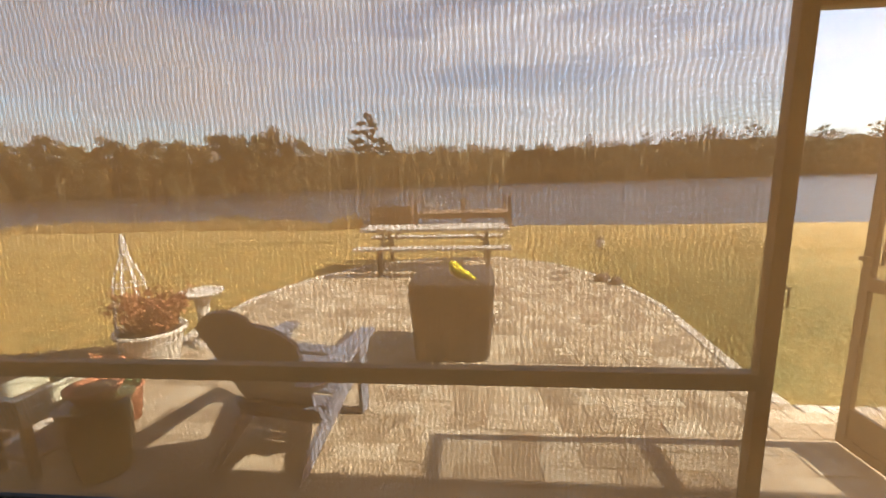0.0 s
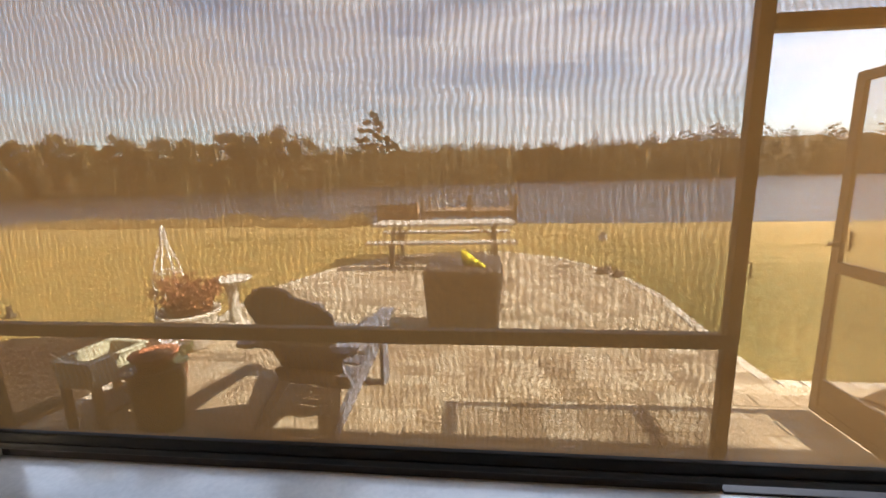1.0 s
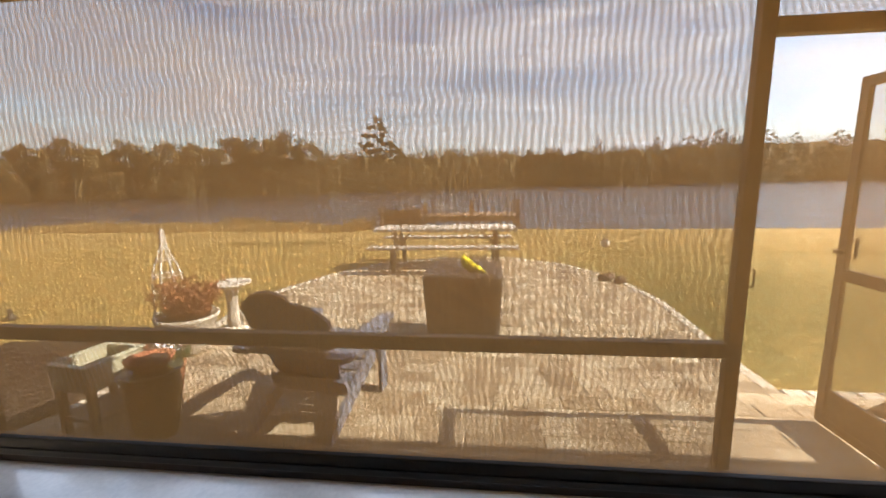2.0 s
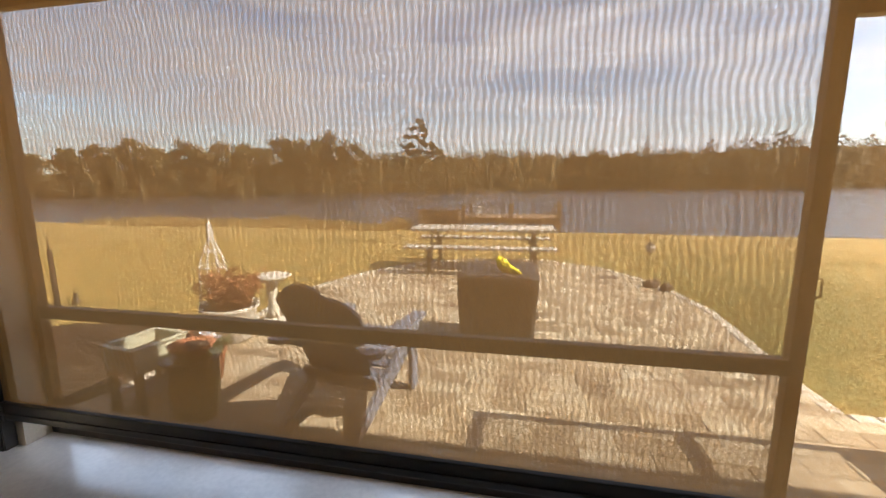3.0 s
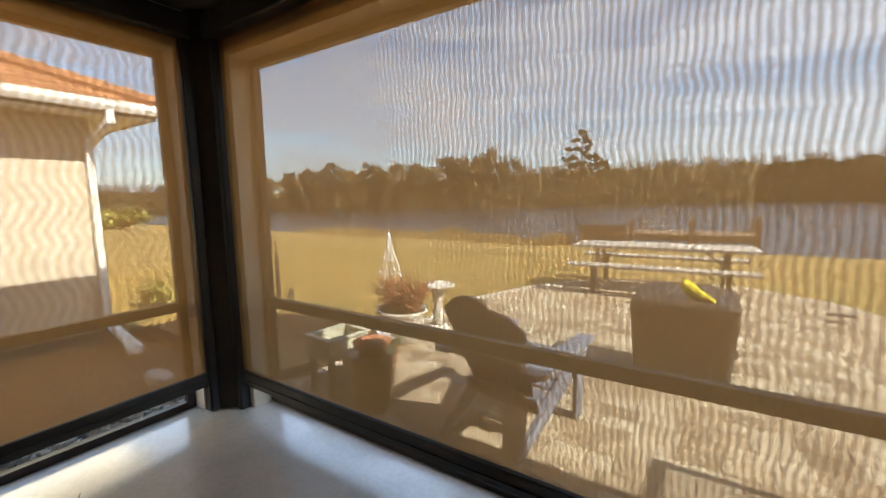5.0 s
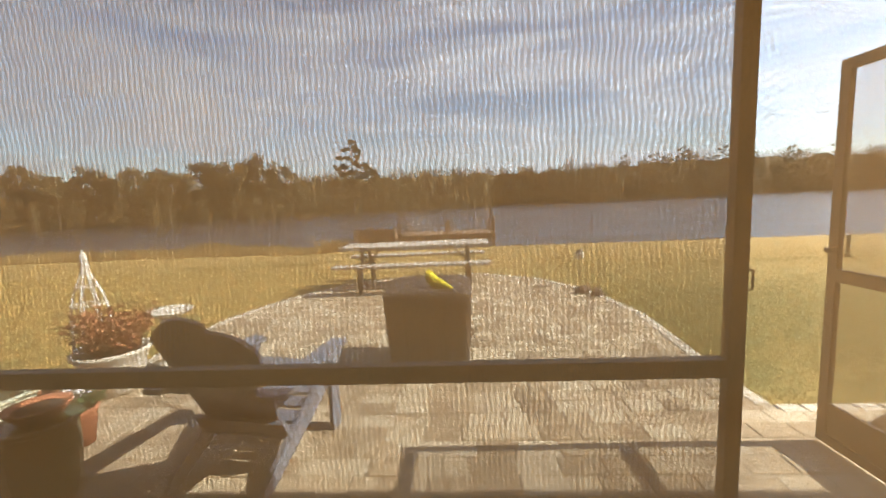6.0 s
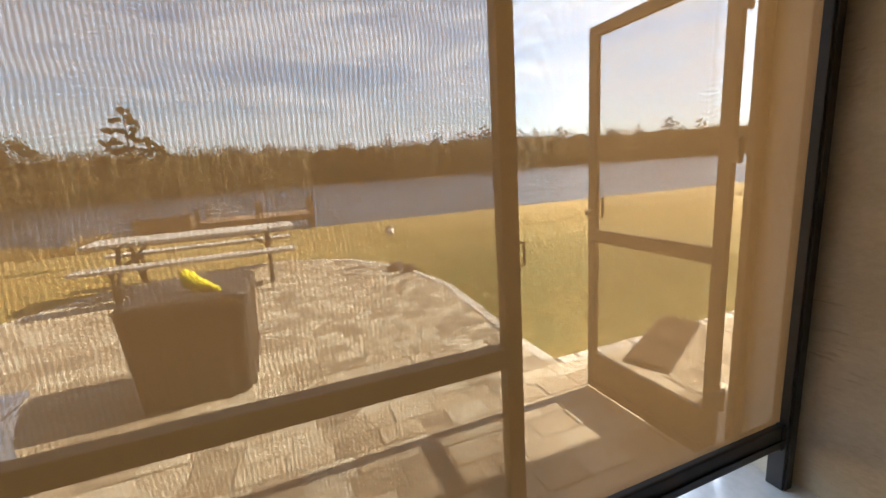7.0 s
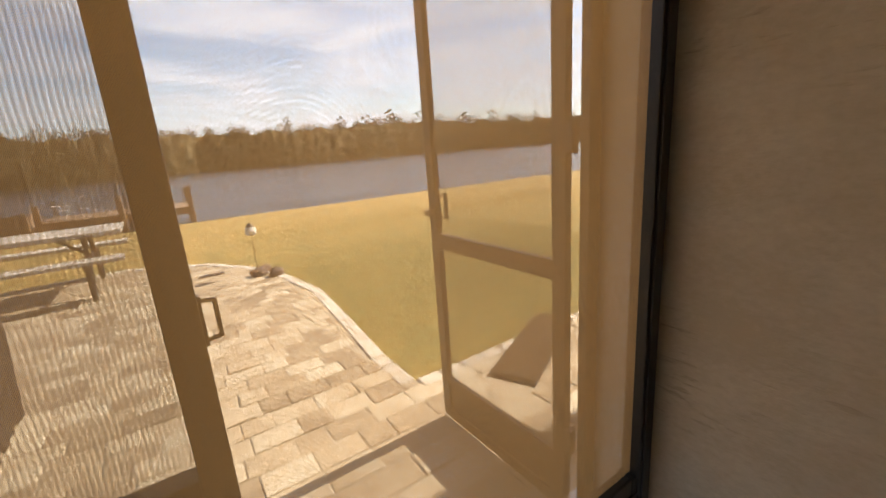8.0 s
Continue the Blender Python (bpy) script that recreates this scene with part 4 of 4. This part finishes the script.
def lump(name, at, size, mat, label, category, seed, group=""):
    rr = random.Random(seed)
    bm = bmesh.new()
    bmesh.ops.create_icosphere(bm, subdivisions=2, radius=1)
    for v in bm.verts:
        v.co *= 1 + 0.22 * noise.noise(v.co * 1.7 + Vector((seed, 0, 0)))
        v.co = Vector((v.co.x * size[0], v.co.y * size[1], max(-0.25, v.co.z) * size[2]))
    ob = part(name, bm, mat)
    ob.matrix_basis = pose(at[0], at[1], at[2] + size[2] * 0.25, 0, 0, rr.uniform(0, 90))
    return tagged(ob, label, category, group)


M_ROCK = surface("dark_red_stone", (0.05, 0.034, 0.027), (0.12, 0.085, 0.07), 9, 0.9, 0, 0.5)
for k, (x, y, sx) in enumerate(((4.19, 7.10, 0.12), (4.36, 6.93, 0.10), (4.29, 7.20, 0.09))):
    lump("edging_rock", (x, y, 0.0), (sx, sx * 0.75, 0.085), M_ROCK, "dark reddish rock at the patio's edge", "rock", 3 + k, "rocks at the patio edge")
dr = thing("drain_cover", (3.72, 7.58, 0.002), "flat dark drain cover set in the pavers", "drain cover")
part("rim", box(-0.14, 0.14, -0.05, 0.05, 0, 0.008, 0.003), M_PIPE, dr)
for k in range(5):
    part("slot_bar", box(-0.115 + 0.05 * k, -0.085 + 0.05 * k, -0.04, 0.04, 0.008, 0.012), M_BRONZE, dr)

gl = thing("garden_light", (4.20, 7.24, 0.0), "small white garden light with a dark cap on a thin stake", "garden light")
part("stake", rod((0, 0, -0.06), (0, 0, 0.485), 0.0024, None, 8), M_PIPE, gl)
lamp_body = part("body", lathe([(0.04, 0.48), (0.06, 0.49), (0.063, 0.57), (0.048, 0.58), (0.01, 0.585)], 18), M_CONC, gl)
part("cap", lathe([(0.045, 0.58), (0.048, 0.595), (0.028, 0.625), (0.01, 0.63)], 18), M_PIPE, lamp_body)


# ---- dock ----
def dock():
    t = thing("dock", (0, 0, 0), "weathered timber dock with posts at the lake edge", "dock")
    z, y0, x0, x1 = -0.68, 26.4, -1.5, 4.42
    for k in range(50):
        x = x0 + 0.1184 * k
        part("deck_plank", box(x, x + 0.108, y0, y0 + 3.4, z - 0.04, z, 0.005), M_WOOD, t)
    part("fascia", box(x0, x1, y0 - 0.05, y0 - 0.005, z - 0.32, z + 0.01, 0.006), M_WOOD, t)
    part("stringer", box(x0, x1, y0 + 0.3, y0 + 0.4, z - 0.30, z - 0.042, 0.006), M_WOOD, t)
    for x, top in ((x0 + 0.1, 0.12), (1.5, 0.20), (4.34, 0.37)):
        part("post", box(x - 0.11, x + 0.11, y0 - 0.24, y0 - 0.055, -1.9, top, 0.014), M_WOOD, t)
    for x in (x0 + 0.1, 1.5, 4.34):
        part("post", box(x - 0.08, x + 0.08, y0 + 3.42, y0 + 3.58, -2.4, 0.12, 0.012), M_WOOD, t)
    for k in range(10):
        x = x0 + 0.45 + 0.58 * k
        part("baluster", box(x - 0.025, x + 0.025, y0 + 3.42, y0 + 3.47, z, 0.02 + 0.07 * math.sin(k * 2.3), 0.004), M_WOOD, t)


dock()


def boat_rack():
    t = thing("timber_crate", (-2.95, 26.2, -1.62), "slatted brown timber crate beside the dock", "crate")
    for k in range(11):
        x = -1.2 + 0.24 * k
        part("slat", box(x - 0.09, x + 0.09, -0.3, -0.27, 0, 1.46 + 0.06 * math.sin(k * 2.1), 0.005), M_WOOD, t)
    for z in (0.3, 1.2):
        part("batten", box(-1.28, 1.28, -0.27, -0.22, z, z + 0.1, 0.005), M_WOOD, t)
    for x in (-1.25, 1.25):
        part("side", box(x - 0.03, x + 0.03, -0.26, 0.7, 0, 1.4, 0.005), M_WOOD, t)
    part("back", box(-1.25, 1.25, 0.7, 0.74, 0, 1.35, 0.005), M_WOOD, t)


boat_rack()


def lawn_chair(at, rz):
    t = thing("lawn_chair", at, "pale tubular lawn chair on the dock", "lawn chair", "lawn chairs on the dock", rz=rz)
    for s in (-1, 1):
        part("leg", rod((s * 0.26, 0.25, 0), (s * 0.26, -0.05, 0.42), 0.014, None, 8), M_PLANK, t)
        part("leg", rod((s * 0.26, -0.25, 0), (s * 0.26, 0.25, 0.42), 0.014, None, 8), M_PLANK, t)
        part("back_tube", rod((s * 0.24, -0.2, 0.38), (s * 0.22, -0.42, 0.92), 0.014, None, 8), M_PLANK, t)
        part("armrest", rod((s * 0.28, -0.28, 0.6), (s * 0.28, 0.22, 0.62), 0.02, None, 8), M_PLANK, t)
    part("seat", box(-0.25, 0.25, -0.22, 0.25, 0.38, 0.40, 0.004), M_PLANK, t)
    part("top_tube", rod((-0.22, -0.42, 0.92), (0.22, -0.42, 0.92), 0.014, None, 8), M_PLANK, t)


lawn_chair((-0.75, 27.6, -0.68), 150)
lawn_chair((0.1, 28.0, -0.68), 200)

# ---- the neighbouring wing ----
HXW, HYW, HTOP = -3.79, 2.80, 2.47
wing = thing("neighbour_house", (0, 0, 0), "cream stucco house with white gutter and orange tile roof", "house")
part("wall", box(-12.0, HXW, -12.0, HYW, -0.1, HTOP), M_STUCCO, wing, "cream stucco wall")
part("soffit", box(-12.5, HXW + 0.5, -12.5, HYW + 0.5, HTOP, HTOP + 0.03), M_WHITE, wing)
bm = box(HXW + 0.47, HXW + 0.50, -12.5, HYW + 0.5, HTOP - 0.02, HTOP + 0.13)
box(-12.5, HXW + 0.47, HYW + 0.47, HYW + 0.50, HTOP - 0.02, HTOP + 0.13, 0, bm)
part("fascia", bm, M_WHITE, wing)
bm = prism([(0, 0), (0.09, 0), (0.12, 0.05), (0.12, 0.11), (0.105, 0.11), (0.105, 0.055), (0.085, 0.015), (0.015, 0.015), (0.015, 0.11), (0, 0.11)], -12.4, HYW + 0.55, Matrix.Translation((HXW + 0.503, 0, HTOP + 0.02)))
gutter = part("gutter", bm, M_WHITE, wing, "white aluminium gutter")
run = 4.9
rise = run * 0.42
e0 = (HXW + 0.56, HYW + 0.56, HTOP + 0.12)
bm = bmesh.new()
rows = 22
for r in range(rows):
    f0, f1 = r / rows, (r + 1) / rows
    za, zb = e0[2] + rise * f0 + 0.03, e0[2] + rise * f1
    xa, xb = e0[0] - run * f0, e0[0] - run * f1
    ya, yb = e0[1] - run * f0, e0[1] - run * f1
    q = [bm.verts.new(c) for c in ((xa, ya, za), (xa, -13, za), (xb, -13, zb), (xb, yb, zb))]
    bm.faces.new(q)
    q2 = [bm.verts.new(c) for c in ((xa, ya, za), (xb, yb, zb), (-13, yb, zb), (-13, ya, za))]
    bm.faces.new(q2)
    for c in ((((xa, ya, za), (xa, -13, za), (xa, -13, za - 0.03), (xa, ya, za - 0.03))), (((xa, ya, za), (-13, ya, za), (-13, ya, za - 0.03), (xa, ya, za - 0.03)))):
        bm.faces.new([bm.verts.new(p) for p in c])
roof = part("roof", bm, M_ROOF, wing, "orange tile hip roof in courses")
bm = bmesh.new()
for k in range(24):
    f0, f1 = k / 24, (k + 1.12) / 24
    rod((e0[0] - run * f0, e0[1] - run * f0, e0[2] + rise * f0 + 0.05), (e0[0] - run * f1, e0[1] - run * f1, e0[2] + rise * f1 + 0.045), 0.085, 0.07, 8, bm)
part("hip_tiles", bm, M_ROOF, roof)
bm = box(HXW + 0.52, HXW + 0.60, HYW - 0.02, HYW + 0.06, HTOP - 0.12, HTOP + 0.03, 0.01)
for a, b in (((HXW + 0.56, HYW + 0.02, HTOP - 0.10), (HXW + 0.06, HYW - 0.05, HTOP - 0.32)), ((HXW + 0.06, HYW - 0.05, HTOP - 0.30), (HXW + 0.06, HYW - 0.05, 0.12))):
    d = Vector(b) - Vector(a)
    box(-0.045, 0.045, -0.035, 0.035, -d.length / 2, d.length / 2, 0.008, bm, Matrix.Translation((Vector(a) + Vector(b)) / 2) @ d.to_track_quat("Z", "Y").to_matrix().to_4x4())
part("downspout", bm, M_WHITE, gutter, "white downspout with an elbow")
sp = thing("drain_pipe", (-3.67, 2.75, -0.02), "white drain extension lying on the ground", "drain pipe", rz=-9)
bm = box(0.0, 1.12, -0.045, 0.045, 0.03, 0.10, 0.012)
for k in range(9):
    box(0.08 + 0.12 * k, 0.10 + 0.12 * k, -0.05, 0.05, 0.025, 0.105, 0.006, bm)
part("pipe", bm, M_WHITE, sp)
part("outlet", box(1.08, 1.26, -0.065, 0.065, 0.0, 0.10, 0.015), M_WHITE, sp)

# mulch bed left of the patio, then stones and plants between the houses
M_MULCH = surface("brown_mulch", (0.035, 0.022, 0.013), (0.085, 0.055, 0.034), 9, 0.95, 0, 0.7, 60, island=0.5)
bed = [(-3.4, 2.80), (-0.66, 2.80), (-0.52, 3.15), (-0.52, 4.25), (-0.66, 4.78), (-1.25, 4.58), (-2.25, 4.28), (-3.15, 3.75)]
bm = bmesh.new()
a = [bm.verts.new((x, y, -0.05)) for x, y in bed]
b = [bm.verts.new((-1.7 + (x + 1.7) * 0.97, 3.8 + (y - 3.8) * 0.97, 0.0)) for x, y in bed]
bm.faces.new(b)
for k in range(len(a)):
    bm.faces.new((a[k], a[(k + 1) % len(a)], b[(k + 1) % len(a)], b[k]))
setting("mulch_bed", bm, M_MULCH, "dark brown mulch bed beside the patio", "mulch bed")
rs = random.Random(23)
v, f = [], []
for _ in range(5000):
    x, y = rs.uniform(-3.3, -0.53), rs.uniform(2.83, 4.75)
    if not inside(x, y, bed):
        continue
    a, s, w = rs.uniform(0, 3.14), rs.uniform(0.015, 0.04), rs.uniform(0.004, 0.009)
    dx, dy, tz = math.cos(a), math.sin(a), rs.uniform(-0.01, 0.012)
    k = len(v)
    v += [(x - dx * s - dy * w, y - dy * s + dx * w, 0.004 + abs(tz)), (x + dx * s - dy * w, y + dy * s + dx * w, 0.006), (x + dx * s + dy * w, y + dy * s - dx * w, 0.008), (x - dx * s + dy * w, y - dy * s - dx * w, 0.006 + abs(tz)), (x, y, -0.01)]
    f += [(k, k + 1, k + 2, k + 3), (k, k + 4, k + 1), (k + 2, k + 4, k + 3)]
soup("mulch_chips", v, f, M_MULCH, "loose brown wood chips on the bed", "mulch", "stuff")

setting("mulch_side_yard", box(-3.76, -0.74, -6.0, 2.79, -0.08, -0.024), M_MULCH, "dark brown mulch between the two houses", "mulch bed")

# stones and plants between the houses
rs = random.Random(21)
v, f = [], []
for _ in range(2600):
    x, y = rs.uniform(-1.9, -0.74), rs.uniform(-1.8, 2.75)
    s = rs.uniform(0.02, 0.055)
    k = len(v)
    for a in range(5):
        an = 6.28 * a / 5 + rs.uniform(-0.3, 0.3)
        v.append((x + s * math.cos(an), y + s * 0.8 * math.sin(an), -0.04))
    for a in range(5):
        an = 6.28 * a / 5 + rs.uniform(-0.3, 0.3)
        v.append((x + s * 0.6 * math.cos(an), y + s * 0.5 * math.sin(an), -0.03 + s * rs.uniform(0.4, 0.9)))
    f += [(k + a, k + (a + 1) % 5, k + 5 + (a + 1) % 5, k + 5 + a) for a in range(5)] + [tuple(k + 5 + a for a in range(5))]
soup("landscape_stones", v, f, M_STONE, "grey landscape stones beside the porch", "stones", "stuff")
lump("white_stone", (-1.56, 2.40, -0.03), (0.16, 0.09, 0.08), M_CONC, "smooth pale stone lying by the porch", "stone", 31)


def bush(at, r, h, mat, label, seed, count=500, size=0.09):
    t = thing("bush", at, label, "bush")
    rr = random.Random(seed)
    bm = bmesh.new()
    for k in range(7):
        a = rr.uniform(0, 6.28)
        rod((0, 0, -0.05), (r * 0.6 * math.cos(a), r * 0.6 * math.sin(a), h * rr.uniform(0.5, 0.8)), 0.02 * h, 0.006 * h, 6, bm)
    part("stem", bm, M_BARK, t)
    v, f = [], []
    for k in range(9):
        a, q = rr.uniform(0, 6.28), rr.random()
        leaves(v, f, rr, (r * 0.55 * math.cos(a), r * 0.55 * math.sin(a), h * (0.35 + 0.45 * q)), (r * 0.55, r * 0.55, h * 0.26), count // 9, size)
    soup("foliage", v, f, mat, parent=t)


M_YELLOWISH = surface("yellow_green_leaf", (0.15, 0.14, 0.03), (0.30, 0.27, 0.06), 2, 0.9, 0, 0.0, 9, island=0.6)
bush((-4.40, 3.53, -0.05), 0.22, 0.42, M_YELLOWISH, "small yellow-green tufted shrub in the lawn", 41, 420, 0.04)
bush((-30.5, 11.8, -0.4), 1.8, 1.5, M_YELLOWISH, "yellow-green rounded shrub near the water", 42, 1400, 0.2)

ky = thing("kayak", (-29.8, 15.8, -0.6), "red kayak resting on trestles in the lawn", "kayak", rz=132)
bm = bmesh.new()
rings = []
for k in range(13):
    u = -1 + 2 * k / 12
    r = 0.42 * (1 - abs(u) ** 2.4) + 0.02
    rings.append([bm.verts.new((u * 2.2, r * math.cos(a), 0.42 + r * 0.9 * math.sin(a) + 0.15 * u * u)) for a in [2 * math.pi * q / 12 for q in range(12)]])
for a, b in zip(rings, rings[1:]):
    for q in range(12):
        bm.faces.new((a[q], a[(q + 1) % 12], b[(q + 1) % 12], b[q])).smooth = True
bm.faces.new(rings[0])
bm.faces.new(rings[-1])
bmesh.ops.recalc_face_normals(bm, faces=bm.faces)
part("hull", bm, surface("red_plastic", (0.55, 0.03, 0.03), (0.65, 0.05, 0.045), 4, 0.4), ky)
for x in (-0.9, 0.9):
    part("trestle", box(x - 0.06, x + 0.06, -0.35, 0.35, -0.1, 0.14, 0.01), M_WOOD, ky)

# reeds along the shore
rr = random.Random(61)
v, f = [], []
for _ in range(34000):
    x = -26 + 21.0 * rr.random()
    dens = 0.5 + 0.55 * noise.noise((x * 0.35, 2.0, 0)) + 0.4 * noise.noise((x * 1.3, 7.0, 0))
    if rr.random() > dens + 0.12:
        continue
    y = 25.3 + rr.gauss(0.4, 1.3) + 0.9 * math.sin(x * 0.3)
    h = (0.14 + 0.95 * max(0.0, dens) ** 1.6) * rr.uniform(0.3, 1.1)
    z = ground_z(x, y)
    a = rr.uniform(0, 6.28)
    w = rr.uniform(0.008, 0.018)
    lx, ly = rr.uniform(-0.5, 0.5) * h, rr.uniform(-0.3, 0.3) * h
    k = len(v)
    v += [(x - w * math.cos(a), y - w * math.sin(a), z - 0.05), (x + w * math.cos(a), y + w * math.sin(a), z - 0.05), (x + lx + w * 1.5 * math.cos(a), y + ly + w * 1.5 * math.sin(a), z + h * 0.8), (x + lx * 1.3, y + ly * 1.3, z + h), (x + lx - w * 1.5 * math.cos(a), y + ly - w * 1.5 * math.sin(a), z + h * 0.8)]
    f.append((k, k + 1, k + 2, k + 3, k + 4))
soup("reeds", v, f, M_REED, "dry golden reeds along the lake shore", "reeds", "stuff")

# a streak of dark weeds in the lawn
v, f = [], []
for _ in range(900):
    x = rr.uniform(-5.4, -1.8)
    y = 12.6 + 0.25 * math.sin(x * 1.7) + rr.gauss(0, 0.42) * (1.1 - abs(x + 3.4) / 2.4)
    z, h, a = ground_z(x, y) - 0.01, rr.uniform(0.025, 0.075), rr.uniform(0, 6.28)
    lx, ly, w = rr.uniform(-0.8, 0.8) * h, rr.uniform(-0.8, 0.8) * h, rr.uniform(0.008, 0.018)
    k = len(v)
    v += [(x - w * math.cos(a), y - w * math.sin(a), z), (x + w * math.cos(a), y + w * math.sin(a), z), (x + lx, y + ly, z + h)]
    f.append((k, k + 1, k + 2))
soup("weeds", v, f, M_BRUSH, "dark low weeds in the dry lawn", "weeds", "stuff")

# lawn blades
v, f = [], []


def blades(count, x0, x1, y0, y1, h0, h1, w, thin_from, thin_to):
    """Blades over a stretch of lawn, thinning out between two distances."""
    for _ in range(count):
        x, y = rr.uniform(x0, x1), rr.uniform(y0, y1)
        if rr.random() < (y - thin_from) / (thin_to - thin_from) or inside(x, y, PATIO) or inside(x, y, bed) or (x > -3.4 and y < 3.2 and x < 4):
            continue
        z = ground_z(x, y) - 0.004
        h = rr.uniform(h0, h1)
        a = rr.uniform(0, 6.28)
        k = len(v)
        lx, ly = rr.uniform(-1.8, 1.8) * h, rr.uniform(-1.8, 1.8) * h
        v.extend(((x - w * math.cos(a), y - w * math.sin(a), z), (x + w * math.cos(a), y + w * math.sin(a), z), (x + lx, y + ly, z + h)))
        f.append((k, k + 1, k + 2))


blades(90000, 4.45, 8.5, 3.75, 8.0, 0.008, 0.022, 0.0042, 5.0, 9.0)
blades(80000, 4.45, 13.0, 4.5, 16.0, 0.01, 0.028, 0.006, 4.5, 16.0)
blades(50000, -8.0, 0.2, 3.2, 12.5, 0.012, 0.034, 0.0085, 6.0, 12.5)
blades(45000, -18.0, 22.0, 8.0, 25.5, 0.01, 0.035, 0.012, 10.0, 26.0)
soup("grass", v, f, M_BLADE, "golden green lawn grass blades", "grass", "stuff")

# thin dark slab drawn in place of a shadow lying across the walkway
shadow_ob = thing("shadow_slab", (5.35, 3.66, 0.004), "dark brown slab in place of a shadow by the walkway", "mat", rz=27)
bm = box(-0.48, 0.48, -0.135, 0.135, 0, 0.02, 0.006)
part("dark_sheet", bm, surface("shadow_brown", (0.05, 0.034, 0.022), (0.085, 0.06, 0.04), 14, 1.0, 0, 0.6, 120, spec=0.05), shadow_ob)
part("dark_border", box(-0.495, 0.495, -0.15, 0.15, 0, 0.008, 0.002), M_PIPE, shadow_ob)

# ---- porch things ----
pt = thing("cactus_planter", (0.38, 1.18, FLOOR), "potted holiday cactus with red blooms on the porch floor", "potted plant")
pt_body = part("pot", lathe([(0.08, 0), (0.095, 0.012), (0.115, 0.085), (0.125, 0.095), (0.125, 0.11), (0.112, 0.11), (0.108, 0.09), (0.02, 0.086)], 28), M_TERRA, pt)
part("soil", lathe([(0.02, 0.088), (0.106, 0.094), (0.02, 0.10)], 20), M_SOIL, pt_body)
stalks("cactus_foliage", pt, random.Random(9), 64, 0.34, 0.24, M_LEAF, (0.03, 0.05, 0.07), 3.4, 0.010, 0.04, 3)
v, f = [], []
leaves(v, f, random.Random(8), (-0.15, -0.02, 0.17), (0.035, 0.035, 0.04), 22, 0.02)
soup("bloom", v, f, M_RED, kind="stuff", parent=pt)
wc = thing("watering_can", (0.03, 1.11, FLOOR), "rounded ceramic watering can with a curled spout", "watering can")
M_CER = surface("speckled_ceramic", (0.20, 0.165, 0.115), (0.32, 0.27, 0.20), 8, 0.4, 0, 0.1)
part("body", lathe([(0.05, 0), (0.072, 0.018), (0.09, 0.09), (0.086, 0.165), (0.062, 0.215), (0.032, 0.243), (0.01, 0.248)], 28), M_CER, wc)
bm = bmesh.new()
pts = [(0.07, 0.02, 0.17), (0.12, 0.035, 0.19), (0.158, 0.045, 0.215), (0.172, 0.05, 0.25), (0.185, 0.055, 0.285)]
for a, b in zip(pts, pts[1:]):
    rod(a, b, 0.016, 0.013, 10, bm)
part("spout", bm, M_CER, wc)
bm = bmesh.new()
pts = [(-0.06, -0.02, 0.20), (-0.12, -0.035, 0.20), (-0.145, -0.045, 0.145), (-0.11, -0.03, 0.08), (-0.08, -0.02, 0.07)]
for a, b in zip(pts, pts[1:]):
    rod(a, b, 0.012, None, 8, bm)
part("handle", bm, M_CER, wc)

# ---- pavers, last ----
soup("paver_field", pv, pf, M_PAVER, kind="stuff", parent=pavement)
soup("edging_course", ev, ef, M_EDGE, kind="stuff", parent=pavement)
paver_meshes = {}
for w in (0.155, 0.235):
    for k in range(4):
        me = bpy.data.meshes.new("paver")
        me.from_pydata(paver_points(-w / 2 + GAP / 2, w / 2 - GAP / 2, -0.0775 + GAP / 2, 0.0775 - GAP / 2, rp), [], PAVER_FACES)
        me.materials.append(M_PAVER_OB)
        paver_meshes[w, k] = me
for cx, cy, w in singles:
    ob = new("paver", paver_meshes[w, rp.randrange(4)])
    ob.parent = pavement
    ob.matrix_basis = pose(cx, cy, rp.uniform(-0.002, 0.002), 0, 0, rp.choice((0, 180)))
